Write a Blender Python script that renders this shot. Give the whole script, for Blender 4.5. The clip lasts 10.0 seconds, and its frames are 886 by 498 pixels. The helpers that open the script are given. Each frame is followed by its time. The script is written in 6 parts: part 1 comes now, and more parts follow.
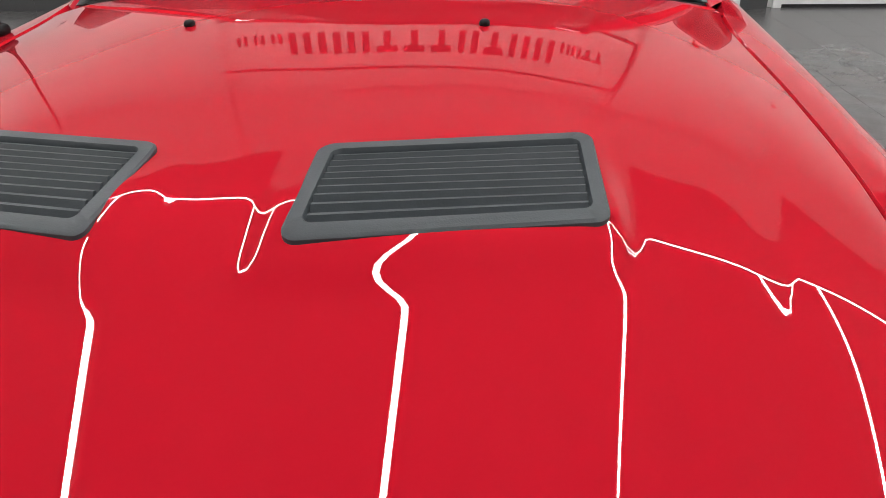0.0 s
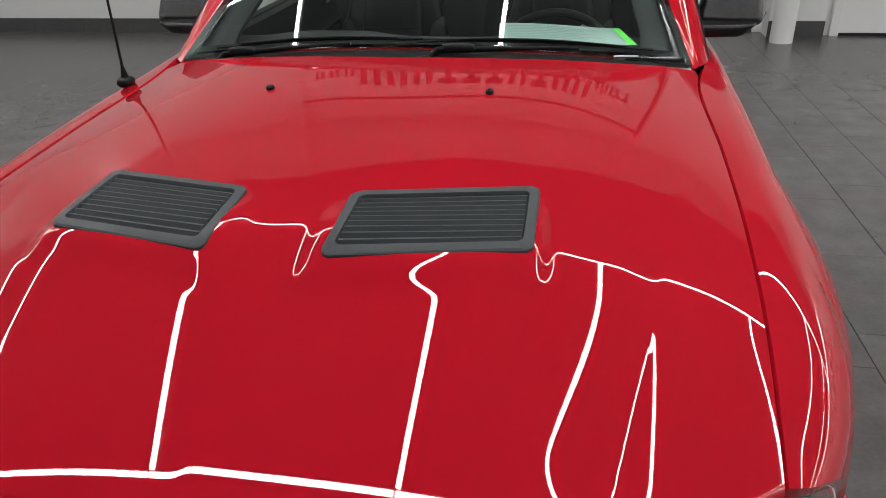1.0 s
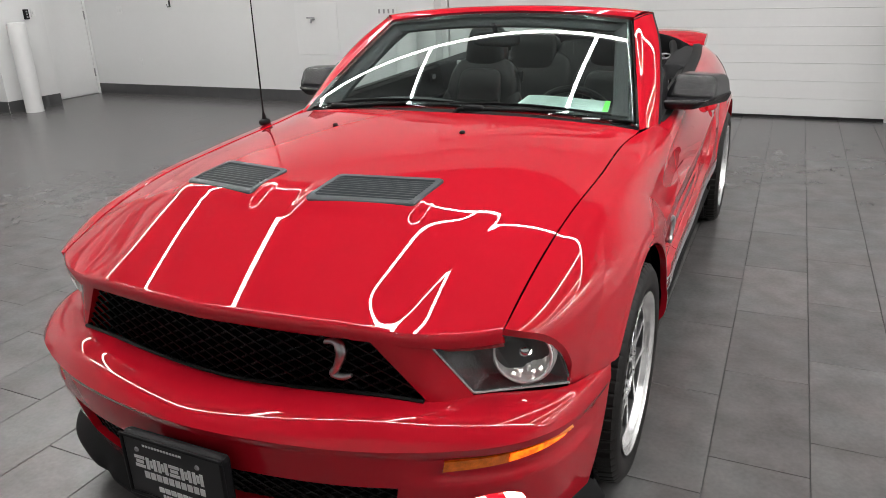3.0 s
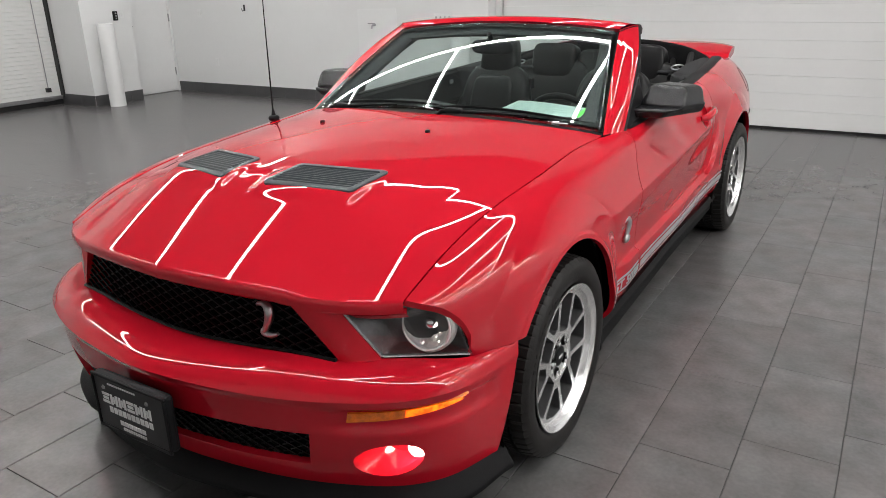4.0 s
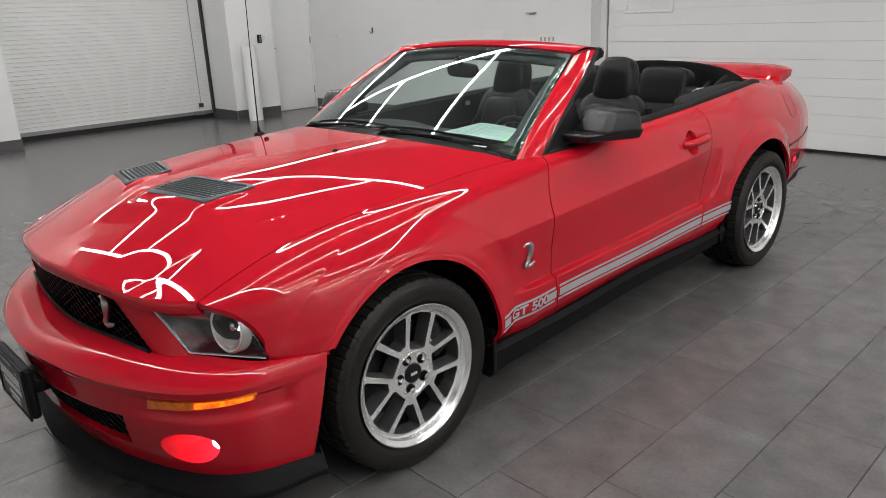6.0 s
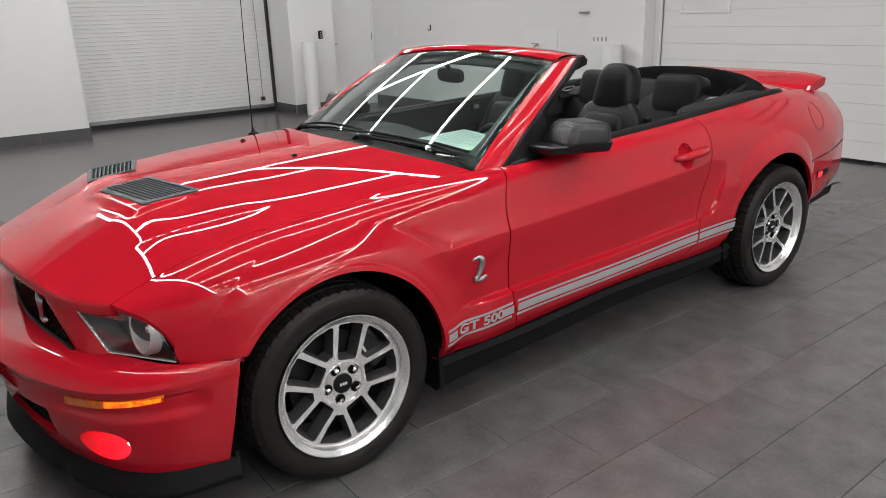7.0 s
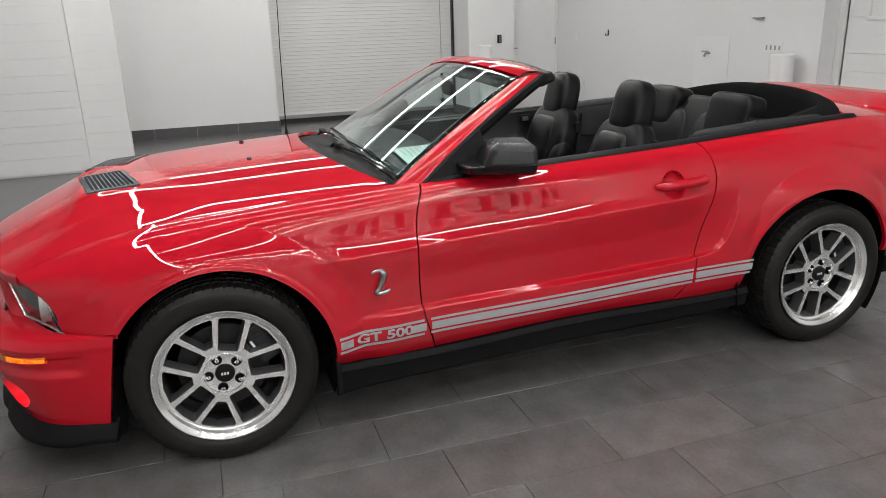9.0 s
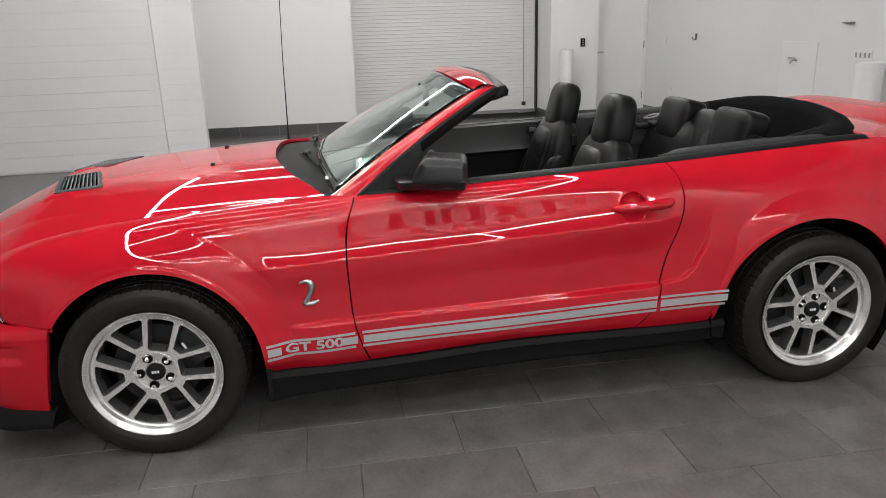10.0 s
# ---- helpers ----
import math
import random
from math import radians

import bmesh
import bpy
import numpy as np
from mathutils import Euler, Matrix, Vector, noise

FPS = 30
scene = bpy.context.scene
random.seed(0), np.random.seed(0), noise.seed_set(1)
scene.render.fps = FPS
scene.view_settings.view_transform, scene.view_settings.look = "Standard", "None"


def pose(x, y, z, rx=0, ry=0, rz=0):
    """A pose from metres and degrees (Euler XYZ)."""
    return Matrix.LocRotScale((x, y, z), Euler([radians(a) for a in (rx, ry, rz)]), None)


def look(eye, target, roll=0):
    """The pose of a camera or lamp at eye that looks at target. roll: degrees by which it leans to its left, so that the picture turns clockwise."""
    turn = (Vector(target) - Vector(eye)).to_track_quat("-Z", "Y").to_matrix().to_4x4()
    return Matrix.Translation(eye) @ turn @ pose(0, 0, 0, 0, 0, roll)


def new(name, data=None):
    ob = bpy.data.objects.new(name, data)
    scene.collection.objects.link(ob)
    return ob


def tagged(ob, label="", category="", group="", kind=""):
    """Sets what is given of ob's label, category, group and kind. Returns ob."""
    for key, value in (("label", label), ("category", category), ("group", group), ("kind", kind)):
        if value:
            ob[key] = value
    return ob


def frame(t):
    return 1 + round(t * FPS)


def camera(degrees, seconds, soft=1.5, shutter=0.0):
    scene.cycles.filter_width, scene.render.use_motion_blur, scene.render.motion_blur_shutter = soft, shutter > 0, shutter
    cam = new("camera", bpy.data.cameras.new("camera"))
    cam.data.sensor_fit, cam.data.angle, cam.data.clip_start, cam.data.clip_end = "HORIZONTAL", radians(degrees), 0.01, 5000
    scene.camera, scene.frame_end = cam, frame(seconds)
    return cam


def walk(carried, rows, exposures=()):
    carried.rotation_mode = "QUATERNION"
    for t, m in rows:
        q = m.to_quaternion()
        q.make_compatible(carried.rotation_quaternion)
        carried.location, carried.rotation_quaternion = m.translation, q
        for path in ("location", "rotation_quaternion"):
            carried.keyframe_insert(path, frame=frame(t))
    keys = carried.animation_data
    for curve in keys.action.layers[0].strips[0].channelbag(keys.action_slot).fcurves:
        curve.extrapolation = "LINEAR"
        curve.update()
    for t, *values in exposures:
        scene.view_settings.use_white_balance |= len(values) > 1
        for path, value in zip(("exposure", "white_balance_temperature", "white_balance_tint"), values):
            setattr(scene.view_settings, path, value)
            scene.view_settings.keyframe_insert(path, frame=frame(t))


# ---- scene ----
cam = camera(62.9, 10.0, 0.9)
PATH = [
    (0, (0.279, -1.033, 1.248), (0.132, 0.725, 0.306), -1.1),
    (0.5, (0.315, -1.132, 1.355), (0.106, 0.631, 0.435), -1.5),
    (1, (0.427, -1.345, 1.428), (0.101, 0.406, 0.516), -1.7),
    (1.5, (0.596, -1.533, 1.478), (0.133, 0.201, 0.597), -1.8),
    (2, (0.792, -1.717, 1.526), (0.179, 0.016, 0.736), -1.7),
    (2.5, (0.983, -1.898, 1.515), (0.29, -0.171, 0.783), -1.4),
    (2.7, (1.079, -1.977, 1.501), (0.34, -0.26, 0.791), -1.8),
    (3.8, (1.606, -2.031, 1.496), (0.642, -0.422, 0.803), -1.4),
    (4, (1.703, -2.027, 1.508), (0.705, -0.432, 0.83), -1.4),
    (4.5, (1.933, -1.979, 1.508), (0.856, -0.422, 0.862), -1.6),
    (5, (2.156, -1.872, 1.514), (0.98, -0.386, 0.875), -1.7),
    (5.5, (2.379, -1.678, 1.515), (1.105, -0.273, 0.881), -1.8),
    (5.7, (2.473, -1.579, 1.498), (1.149, -0.215, 0.874), -2.2),
    (6.8, (2.764, -1.125, 1.525), (1.285, 0.067, 0.899), -1.8),
    (7, (2.846, -1.039, 1.527), (1.329, 0.106, 0.905), -1.9),
    (7.5, (2.985, -0.833, 1.525), (1.382, 0.191, 0.908), -1.9),
    (8, (3.133, -0.582, 1.543), (1.459, 0.324, 0.931), -2.0),
    (8.5, (3.312, -0.281, 1.549), (1.56, 0.47, 0.944), -2.0),
    (9, (3.408, 0.028, 1.54), (1.594, 0.619, 0.941), -1.9),
    (9.5, (3.455, 0.351, 1.551), (1.601, 0.81, 0.957), -1.9),
    (10, (3.517, 0.709, 1.562), (1.628, 1.0, 0.973), -1.8),
]
walk(cam, [(t, look(eye, target, roll)) for t, eye, target, roll in PATH], exposures=[(0, -0.18), (0.5, -0.36), (1, -0.66), (1.5, -0.45), (2, 0.0), (2.5, -0.01), (4, -0.02), (4.5, -0.05), (5.5, -0.2), (7, -0.24), (10, -0.2)])


# ---- world and light ----
world = bpy.data.worlds.new("world")
scene.world = world
world.use_nodes = True
world.node_tree.nodes["Background"].inputs[0].default_value = (0.9, 0.95, 1.0, 1)
world.node_tree.nodes["Background"].inputs[1].default_value = 0.05
CEILING = 4.8


# ---- materials ----
def material(name, color, rough=0.5, metal=0.0, coat=0.0, coat_rough=0.03, vary=0.0, scale=8.0, bump=0.0, bump_scale=60.0, rough_vary=0.0, spec=0.5, random_vary=0.0, stretch=(1, 1, 1), second=None, placed=False):
    m = bpy.data.materials.new(name)
    m.use_nodes = True
    nt = m.node_tree
    b = nt.nodes["Principled BSDF"]
    b.inputs["Base Color"].default_value = (*color, 1)
    b.inputs["Roughness"].default_value = rough
    b.inputs["Metallic"].default_value = metal
    b.inputs["Coat Weight"].default_value = coat
    b.inputs["Coat Roughness"].default_value = coat_rough
    b.inputs["Coat IOR"].default_value = 1.49
    b.inputs["Specular IOR Level"].default_value = spec
    tc = nt.nodes.new("ShaderNodeTexCoord")
    mp = nt.nodes.new("ShaderNodeMapping")
    mp.inputs["Scale"].default_value = stretch
    geo = nt.nodes.new("ShaderNodeNewGeometry")
    nt.links.new(geo.outputs["Position"] if placed else tc.outputs["Object"], mp.inputs[0])

    def noise_node(s, detail=4.0):
        n = nt.nodes.new("ShaderNodeTexNoise")
        n.inputs["Scale"].default_value = s
        n.inputs["Detail"].default_value = detail
        nt.links.new(mp.outputs[0], n.inputs["Vector"])
        return n
    if vary or random_vary:
        big, fine = noise_node(scale), noise_node(scale * 9)
        mix = nt.nodes.new("ShaderNodeMath")
        mix.operation = "MULTIPLY_ADD"
        nt.links.new(fine.outputs[0], mix.inputs[0])
        mix.inputs[1].default_value = 0.5
        nt.links.new(big.outputs[0], mix.inputs[2])
        value = nt.nodes.new("ShaderNodeMapRange")
        value.inputs[1].default_value, value.inputs[2].default_value = 0.35, 1.15
        value.inputs[3].default_value, value.inputs[4].default_value = 1 - vary, 1 + vary
        nt.links.new(mix.outputs[0], value.inputs[0])
        hsv = nt.nodes.new("ShaderNodeHueSaturation")
        hsv.inputs["Color"].default_value = (*color, 1)
        if second:
            cloud = noise_node(scale * 0.37, 5.0)
            ramp = nt.nodes.new("ShaderNodeValToRGB")
            ramp.color_ramp.elements[0].position, ramp.color_ramp.elements[1].position = 0.36, 0.64
            ramp.color_ramp.elements[0].color, ramp.color_ramp.elements[1].color = (*color, 1), (*second, 1)
            nt.links.new(cloud.outputs[0], ramp.inputs[0])
            nt.links.new(ramp.outputs[0], hsv.inputs["Color"])
        last = value.outputs[0]
        if random_vary:
            info = nt.nodes.new("ShaderNodeObjectInfo")
            r = nt.nodes.new("ShaderNodeMapRange")
            r.inputs[3].default_value, r.inputs[4].default_value = 1 - random_vary, 1 + random_vary
            nt.links.new(info.outputs["Random"], r.inputs[0])
            mul = nt.nodes.new("ShaderNodeMath")
            mul.operation = "MULTIPLY"
            nt.links.new(last, mul.inputs[0])
            nt.links.new(r.outputs[0], mul.inputs[1])
            last = mul.outputs[0]
        nt.links.new(last, hsv.inputs["Value"])
        nt.links.new(hsv.outputs[0], b.inputs["Base Color"])
    if rough_vary:
        n = noise_node(scale * 2.3)
        r = nt.nodes.new("ShaderNodeMapRange")
        r.inputs[1].default_value, r.inputs[2].default_value = 0.3, 0.7
        r.inputs[3].default_value, r.inputs[4].default_value = max(0.0, rough - rough_vary), rough + rough_vary
        nt.links.new(n.outputs[0], r.inputs[0])
        nt.links.new(r.outputs[0], b.inputs["Roughness"])
    if bump:
        n = noise_node(bump_scale, 6.0)
        bp = nt.nodes.new("ShaderNodeBump")
        bp.inputs["Strength"].default_value = bump
        bp.inputs["Distance"].default_value = 0.003
        nt.links.new(n.outputs[0], bp.inputs["Height"])
        nt.links.new(bp.outputs[0], b.inputs["Normal"])
    return m


def glowing(name, color, strength, mottled=0.0):
    m = bpy.data.materials.new(name)
    m.use_nodes = True
    nt = m.node_tree
    b = nt.nodes["Principled BSDF"]
    if mottled:
        n, r, tc = nt.nodes.new("ShaderNodeTexNoise"), nt.nodes.new("ShaderNodeMapRange"), nt.nodes.new("ShaderNodeTexCoord")
        n.inputs["Scale"].default_value = 55.0
        r.inputs[1].default_value, r.inputs[2].default_value = 0.35, 0.65
        r.inputs[3].default_value, r.inputs[4].default_value = strength * (1 - mottled), strength * (1 + mottled)
        nt.links.new(tc.outputs["Object"], n.inputs["Vector"])
        nt.links.new(n.outputs[0], r.inputs[0])
        nt.links.new(r.outputs[0], b.inputs["Emission Strength"])
    b.inputs["Base Color"].default_value = (*color, 1)
    b.inputs["Emission Color"].default_value = (*color, 1)
    b.inputs["Emission Strength"].default_value = strength
    return m


def glass(name, color, rough=0.0, ior=1.45):
    m = bpy.data.materials.new(name)
    m.use_nodes = True
    b = m.node_tree.nodes["Principled BSDF"]
    b.inputs["Base Color"].default_value = (*color, 1)
    b.inputs["Roughness"].default_value = rough
    b.inputs["IOR"].default_value = ior
    b.inputs["Transmission Weight"].default_value = 1.0
    return m


PAINT = material("red_paint", (0.465, 0.0075, 0.019), 0.5, 0.0, 1.0, 0.006, vary=0.04, scale=3.0, spec=0.0)
STRIPE = material("silver_stripe", (0.42, 0.43, 0.45), 0.42, 0.25, 0.3, 0.1, vary=0.05, scale=30)
BLACK = material("black_plastic", (0.006, 0.006, 0.007), 0.55, vary=0.2, scale=20, bump=0.15, bump_scale=400, spec=0.2)
COWL = material("dull_black_cowl_plastic", (0.006, 0.006, 0.0065), 0.6, vary=0.2, scale=25, bump=0.2, bump_scale=300, spec=0.12)
VENT = material("grey_vent_plastic", (0.042, 0.050, 0.057), 0.48, vary=0.15, scale=25, bump=0.1, bump_scale=500, spec=0.4)
SATIN = material("dark_grey_mirror_plastic", (0.009, 0.009, 0.0105), 0.22, vary=0.15, scale=12, bump=0.2, bump_scale=700, spec=0.4)
RUBBER = material("tyre_rubber", (0.0105, 0.0095, 0.009), 0.5, vary=0.35, scale=14, bump=0.2, bump_scale=160, spec=0.25)
SEAL = material("black_rubber_seal", (0.006, 0.006, 0.0065), 0.5, vary=0.2, scale=15, spec=0.18)
CLOTH = material("black_soft_top_cloth", (0.005, 0.005, 0.0055), 0.9, vary=0.3, scale=20, bump=0.6, bump_scale=350, spec=0.08)
LEATHER = material("black_leather", (0.0045, 0.0045, 0.005), 0.33, vary=0.25, scale=10, bump=0.25, bump_scale=220, spec=0.19)
CARPET = material("charcoal_carpet", (0.02, 0.02, 0.022), 0.95, vary=0.3, scale=40, bump=0.8, bump_scale=500, spec=0.05)
DASH = material("charcoal_dashboard_vinyl", (0.013, 0.0135, 0.015), 0.6, vary=0.2, scale=15, bump=0.4, bump_scale=350, spec=0.25)
ALLOY = material("machined_alloy", (0.82, 0.82, 0.82), 0.27, 0.8, vary=0.10, scale=20, spec=0.5)
# metal behind the spokes, its colour darkened for the shade inside the wheel
ALLOY_SHADED = material("shaded_grey_alloy", (0.03, 0.03, 0.032), 0.40, 0.6, vary=0.15, scale=20)
SPOKE_SIDE = material("cast_grey_spoke_side", (0.085, 0.085, 0.088), 0.42, 0.4, vary=0.12, scale=30)
CHROME = material("chrome", (0.75, 0.75, 0.76), 0.08, 1.0, vary=0.03, scale=30)
SATIN_SILVER = material("satin_silver_lamp_sleeve", (0.42, 0.42, 0.41), 0.38, 0.35, vary=0.06, scale=40)
PEWTER = material("brushed_pewter", (0.42, 0.42, 0.43), 0.3, 1.0, vary=0.2, scale=60, bump=0.2, bump_scale=150)
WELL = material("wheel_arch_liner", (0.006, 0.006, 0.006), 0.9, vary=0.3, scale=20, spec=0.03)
MESH = material("black_grille_mesh", (0.006, 0.006, 0.007), 0.45, vary=0.2, scale=40, spec=0.2)
# near-black that paints the shade deep inside the grilles and hood vents
SHADE_BLACK = material("cavity_shade_black", (0.004, 0.004, 0.004), 0.9, vary=0.2, scale=10, spec=0.0)
GLASS = glass("green_tinted_windscreen", (0.80, 0.94, 0.90), 0.0, 1.62)
REFLECTOR = material("lamp_reflector", (0.95, 0.95, 0.95), 0.16, 0.55, vary=0.05, scale=60)
LENS = glass("clear_lens", (0.96, 0.97, 0.97), 0.02, 1.4)
FRIT = material("black_glass_border", (0.006, 0.006, 0.007), 0.12, vary=0.1, scale=10)
AMBER = material("amber_lens", (0.75, 0.15, 0.003), 0.15, 0.0, 1.0, 0.03, vary=0.45, scale=60)
LAMP_GREY = material("headlamp_housing_grey", (0.065, 0.065, 0.067), 0.3, 0.7, vary=0.6, scale=22, bump=0.7, bump_scale=130)
PLATE = material("black_plate_panel", (0.014, 0.014, 0.016), 0.35, vary=0.2, scale=20)
WHITE_INK = material("white_ink", (0.72, 0.72, 0.72), 0.5, vary=0.05, scale=30)
PAPER = material("white_paper", (0.30, 0.385, 0.36), 0.6, vary=0.04, scale=12)
GREEN_INK = material("green_print", (0.12, 0.75, 0.08), 0.6, vary=0.05, scale=12)
WALL = material("white_wall_paint", (0.72, 0.725, 0.725), 0.6, vary=0.025, scale=1.2, bump=0.08, bump_scale=120)
DOOR_WHITE = material("white_steel_door_paint", (0.75, 0.755, 0.755), 0.4, vary=0.03, scale=2, bump=0.05, bump_scale=90)
SHUTTER = material("white_shutter_slat", (0.68, 0.685, 0.675), 0.42, vary=0.04, scale=3, rough_vary=0.06)
BASE = material("dark_grey_tile_skirting", (0.07, 0.07, 0.072), 0.4, vary=0.15, scale=6, rough_vary=0.08)
TILE = material("dark_grey_porcelain_tile", (0.112, 0.112, 0.113), 0.27, vary=0.32, scale=7.0, random_vary=0.09, second=(0.114, 0.105, 0.105), placed=True)
GROUT = material("dark_grout", (0.06, 0.06, 0.06), 0.85, vary=0.2, scale=30)
CEIL = material("dark_grey_ceiling", (0.15, 0.15, 0.152), 0.75, vary=0.05, scale=1.5)
BLACK_METAL = material("black_painted_metal", (0.01, 0.01, 0.011), 0.4, vary=0.2, scale=30)
GREY_METAL = material("brushed_grey_metal", (0.35, 0.35, 0.36), 0.35, 0.9, vary=0.1, scale=40)
LETTER = material("dark_wall_lettering", (0.03, 0.03, 0.035), 0.5, vary=0.1, scale=20)
SIGN = material("white_sign_panel", (0.75, 0.75, 0.74), 0.5, vary=0.08, scale=4)
LED = glowing("white_led_tube", (1.0, 0.985, 0.96), 82.0)
FOG_GLOW = glowing("warm_lit_fog_bulb", (1.0, 0.84, 0.66), 75.0, 0.5)
BEAM_GLOW = glowing("lit_headlamp_bulb", (1.0, 0.95, 0.86), 30.0)
AMBER_GLOW = glowing("lit_amber_bulb", (1.0, 0.125, 0.003), 1.8, 0.75)
RED_GLOW = glowing("lit_red_marker", (1.0, 0.02, 0.06), 0.9)


# ---- building helpers ----
def part(name, data, mat, parent=None, label=""):
    """One mesh object from a bmesh or a (points, faces) pair, under its thing."""
    me = bpy.data.meshes.new(name)
    if isinstance(data, tuple):
        me.from_pydata([tuple(map(float, p)) for p in data[0]], [], [tuple(int(i) for i in f) for f in data[1]])
    else:
        data.to_mesh(me)
        data.free()
    me.update()
    me.materials.append(mat)
    ob = new(name, me)
    ob.parent = parent
    if label:
        tagged(ob, label)
    return ob


def smooth(ob, angle=32):
    me = ob.data
    me.shade_smooth()
    me.set_sharp_from_angle(angle=radians(angle))
    return ob


def spline(knots):
    """A smooth function through rows (t, a, b, ...)."""
    k = np.array(knots, float)
    t, v = k[:, 0], k[:, 1:]
    d = (v[1:] - v[:-1]) / (t[1:] - t[:-1])[:, None]
    tan = np.empty_like(v)
    tan[0], tan[-1] = d[0], d[-1]
    h = (t[1:] - t[:-1])[:, None]
    tan[1:-1] = (d[:-1] * h[1:] + d[1:] * h[:-1]) / (h[1:] + h[:-1])

    def f(s):
        s = np.asarray(s, float)
        q = np.clip(s, t[0], t[-1])
        i = np.clip(np.searchsorted(t, q, side="right") - 1, 0, len(t) - 2)
        w = t[i + 1] - t[i]
        u = (q - t[i]) / w
        u, w = u[..., None], w[..., None]
        out = (2 * u**3 - 3 * u**2 + 1) * v[i] + (u**3 - 2 * u**2 + u) * w * tan[i] + (3 * u**2 - 2 * u**3) * v[i + 1] + (u**3 - u**2) * w * tan[i + 1]
        over = (s - q)[..., None]
        return out + over * np.where(over < 0, tan[0], tan[-1])
    return f


def step(a, b, x):
    u = np.clip((np.asarray(x, float) - a) / (b - a), 0, 1)
    return u * u * (3 - 2 * u)


def skin(name, grid, mat, parent, out=(0, 0, 1), flange=0.014, keep=None, angle=32, label="", inward=None):
    """A panel through a grid of points, with its rim turned in. keep: which of its cells stay."""
    n, m, _ = grid.shape
    pts = grid.reshape(-1, 3)
    cells = [(i * m + j, i * m + j + 1, (i + 1) * m + j + 1, (i + 1) * m + j) for i in range(n - 1) for j in range(m - 1) if keep is None or keep[i, j]]
    f = np.array(cells)
    nrm = np.cross(pts[f[:, 2]] - pts[f[:, 0]], pts[f[:, 3]] - pts[f[:, 1]])
    if (nrm @ np.array(out)).sum() < 0:
        f, nrm = f[:, ::-1], -nrm
    vn = np.zeros_like(pts)
    for c in range(4):
        np.add.at(vn, f[:, c], nrm)
    vn /= np.maximum(np.linalg.norm(vn, axis=1), 1e-12)[:, None]
    faces = f.tolist()
    used = np.unique(f)
    pts = pts.tolist()
    if flange:
        edges = {}
        for c in faces:
            for a, b in zip(c, c[1:] + c[:1]):
                if (b, a) in edges:
                    del edges[(b, a)]
                else:
                    edges[(a, b)] = 1
        low = {}
        for a, b in edges:
            for v in (a, b):
                if v not in low:
                    low[v] = len(pts)
                    pts.append((np.array(pts[v]) - (vn[v] if inward is None else -np.array(inward(pts[v]))) * flange).tolist())
            faces.append([b, a, low[a], low[b]])
    index = {}
    for c in faces:
        for v in c:
            index.setdefault(v, len(index))
    order = sorted(index, key=index.get)
    return smooth(part(name, ([pts[v] for v in order], [[index[v] for v in c] for c in faces]), mat, parent, label), angle)


def box(name, lo, hi, mat, parent=None, bevel=0.0, label="", seg=2, turn=None):
    bm = bmesh.new()
    bmesh.ops.create_cube(bm, size=1.0)
    c, s = (Vector(lo) + Vector(hi)) / 2, Vector(hi) - Vector(lo)
    for v in bm.verts:
        v.co = Vector((v.co.x * s.x, v.co.y * s.y, v.co.z * s.z))
    if bevel:
        bmesh.ops.bevel(bm, geom=bm.edges[:], offset=bevel, segments=seg, affect="EDGES", profile=0.5)
    m = Matrix.Translation(c) @ (turn or Matrix())
    bm.transform(m)
    ob = part(name, bm, mat, parent, label)
    return smooth(ob, 18) if bevel else ob


def block(name, corners, mat, parent, bevel, label="", seg=3):
    """A block with eight free corners (bottom ring, then top ring) and rounded edges."""
    bm = bmesh.new()
    v = [bm.verts.new(c) for c in corners]
    for f in ((3, 2, 1, 0), (4, 5, 6, 7), (0, 1, 5, 4), (1, 2, 6, 5), (2, 3, 7, 6), (3, 0, 4, 7)):
        bm.faces.new([v[i] for i in f])
    bmesh.ops.bevel(bm, geom=bm.edges[:], offset=bevel, segments=seg, affect="EDGES", profile=0.5)
    bmesh.ops.recalc_face_normals(bm, faces=bm.faces[:])
    ob = smooth(part(name, bm, mat, parent, label), 60)
    ob.modifiers.new("even_shading", "WEIGHTED_NORMAL")
    return ob


def pillow(name, centre, size, mat, parent, power=3.0, n=14, turn=None, label="", taper=0.0, bend=0.0):
    """A soft rounded block."""
    pts, faces, ids = [], [], {}
    for axis in range(3):
        for sign in (-1, 1):
            for i in range(n + 1):
                for j in range(n + 1):
                    p = [0, 0, 0]
                    p[axis], p[(axis + 1) % 3], p[(axis + 2) % 3] = sign * n, sign * (2 * i - n), 2 * j - n
                    if tuple(p) not in ids:
                        ids[tuple(p)] = len(pts)
                        q = np.array(p) / n
                        q = np.sin(q * np.pi / 2 * 0.92) / np.sin(np.pi / 2 * 0.92)
                        q = q / (np.abs(q) ** power).sum() ** (1 / power)
                        q[0] *= 1 - taper * (q[2] + 1) / 2
                        q[1] += bend * q[0] ** 2
                        pts.append(q * np.array(size) / 2)
            for i in range(n):
                for j in range(n):
                    c = []
                    for a, b in ((0, 0), (1, 0), (1, 1), (0, 1)):
                        p = [0, 0, 0]
                        p[axis], p[(axis + 1) % 3], p[(axis + 2) % 3] = sign * n, sign * (2 * (i + a) - n), 2 * (j + b) - n
                        c.append(ids[tuple(p)])
                    faces.append(c)
    m = Matrix.Translation(centre) @ (turn or Matrix())
    pts = [tuple(m @ Vector(p)) for p in pts]
    return smooth(part(name, (pts, faces), mat, parent, label), 60)


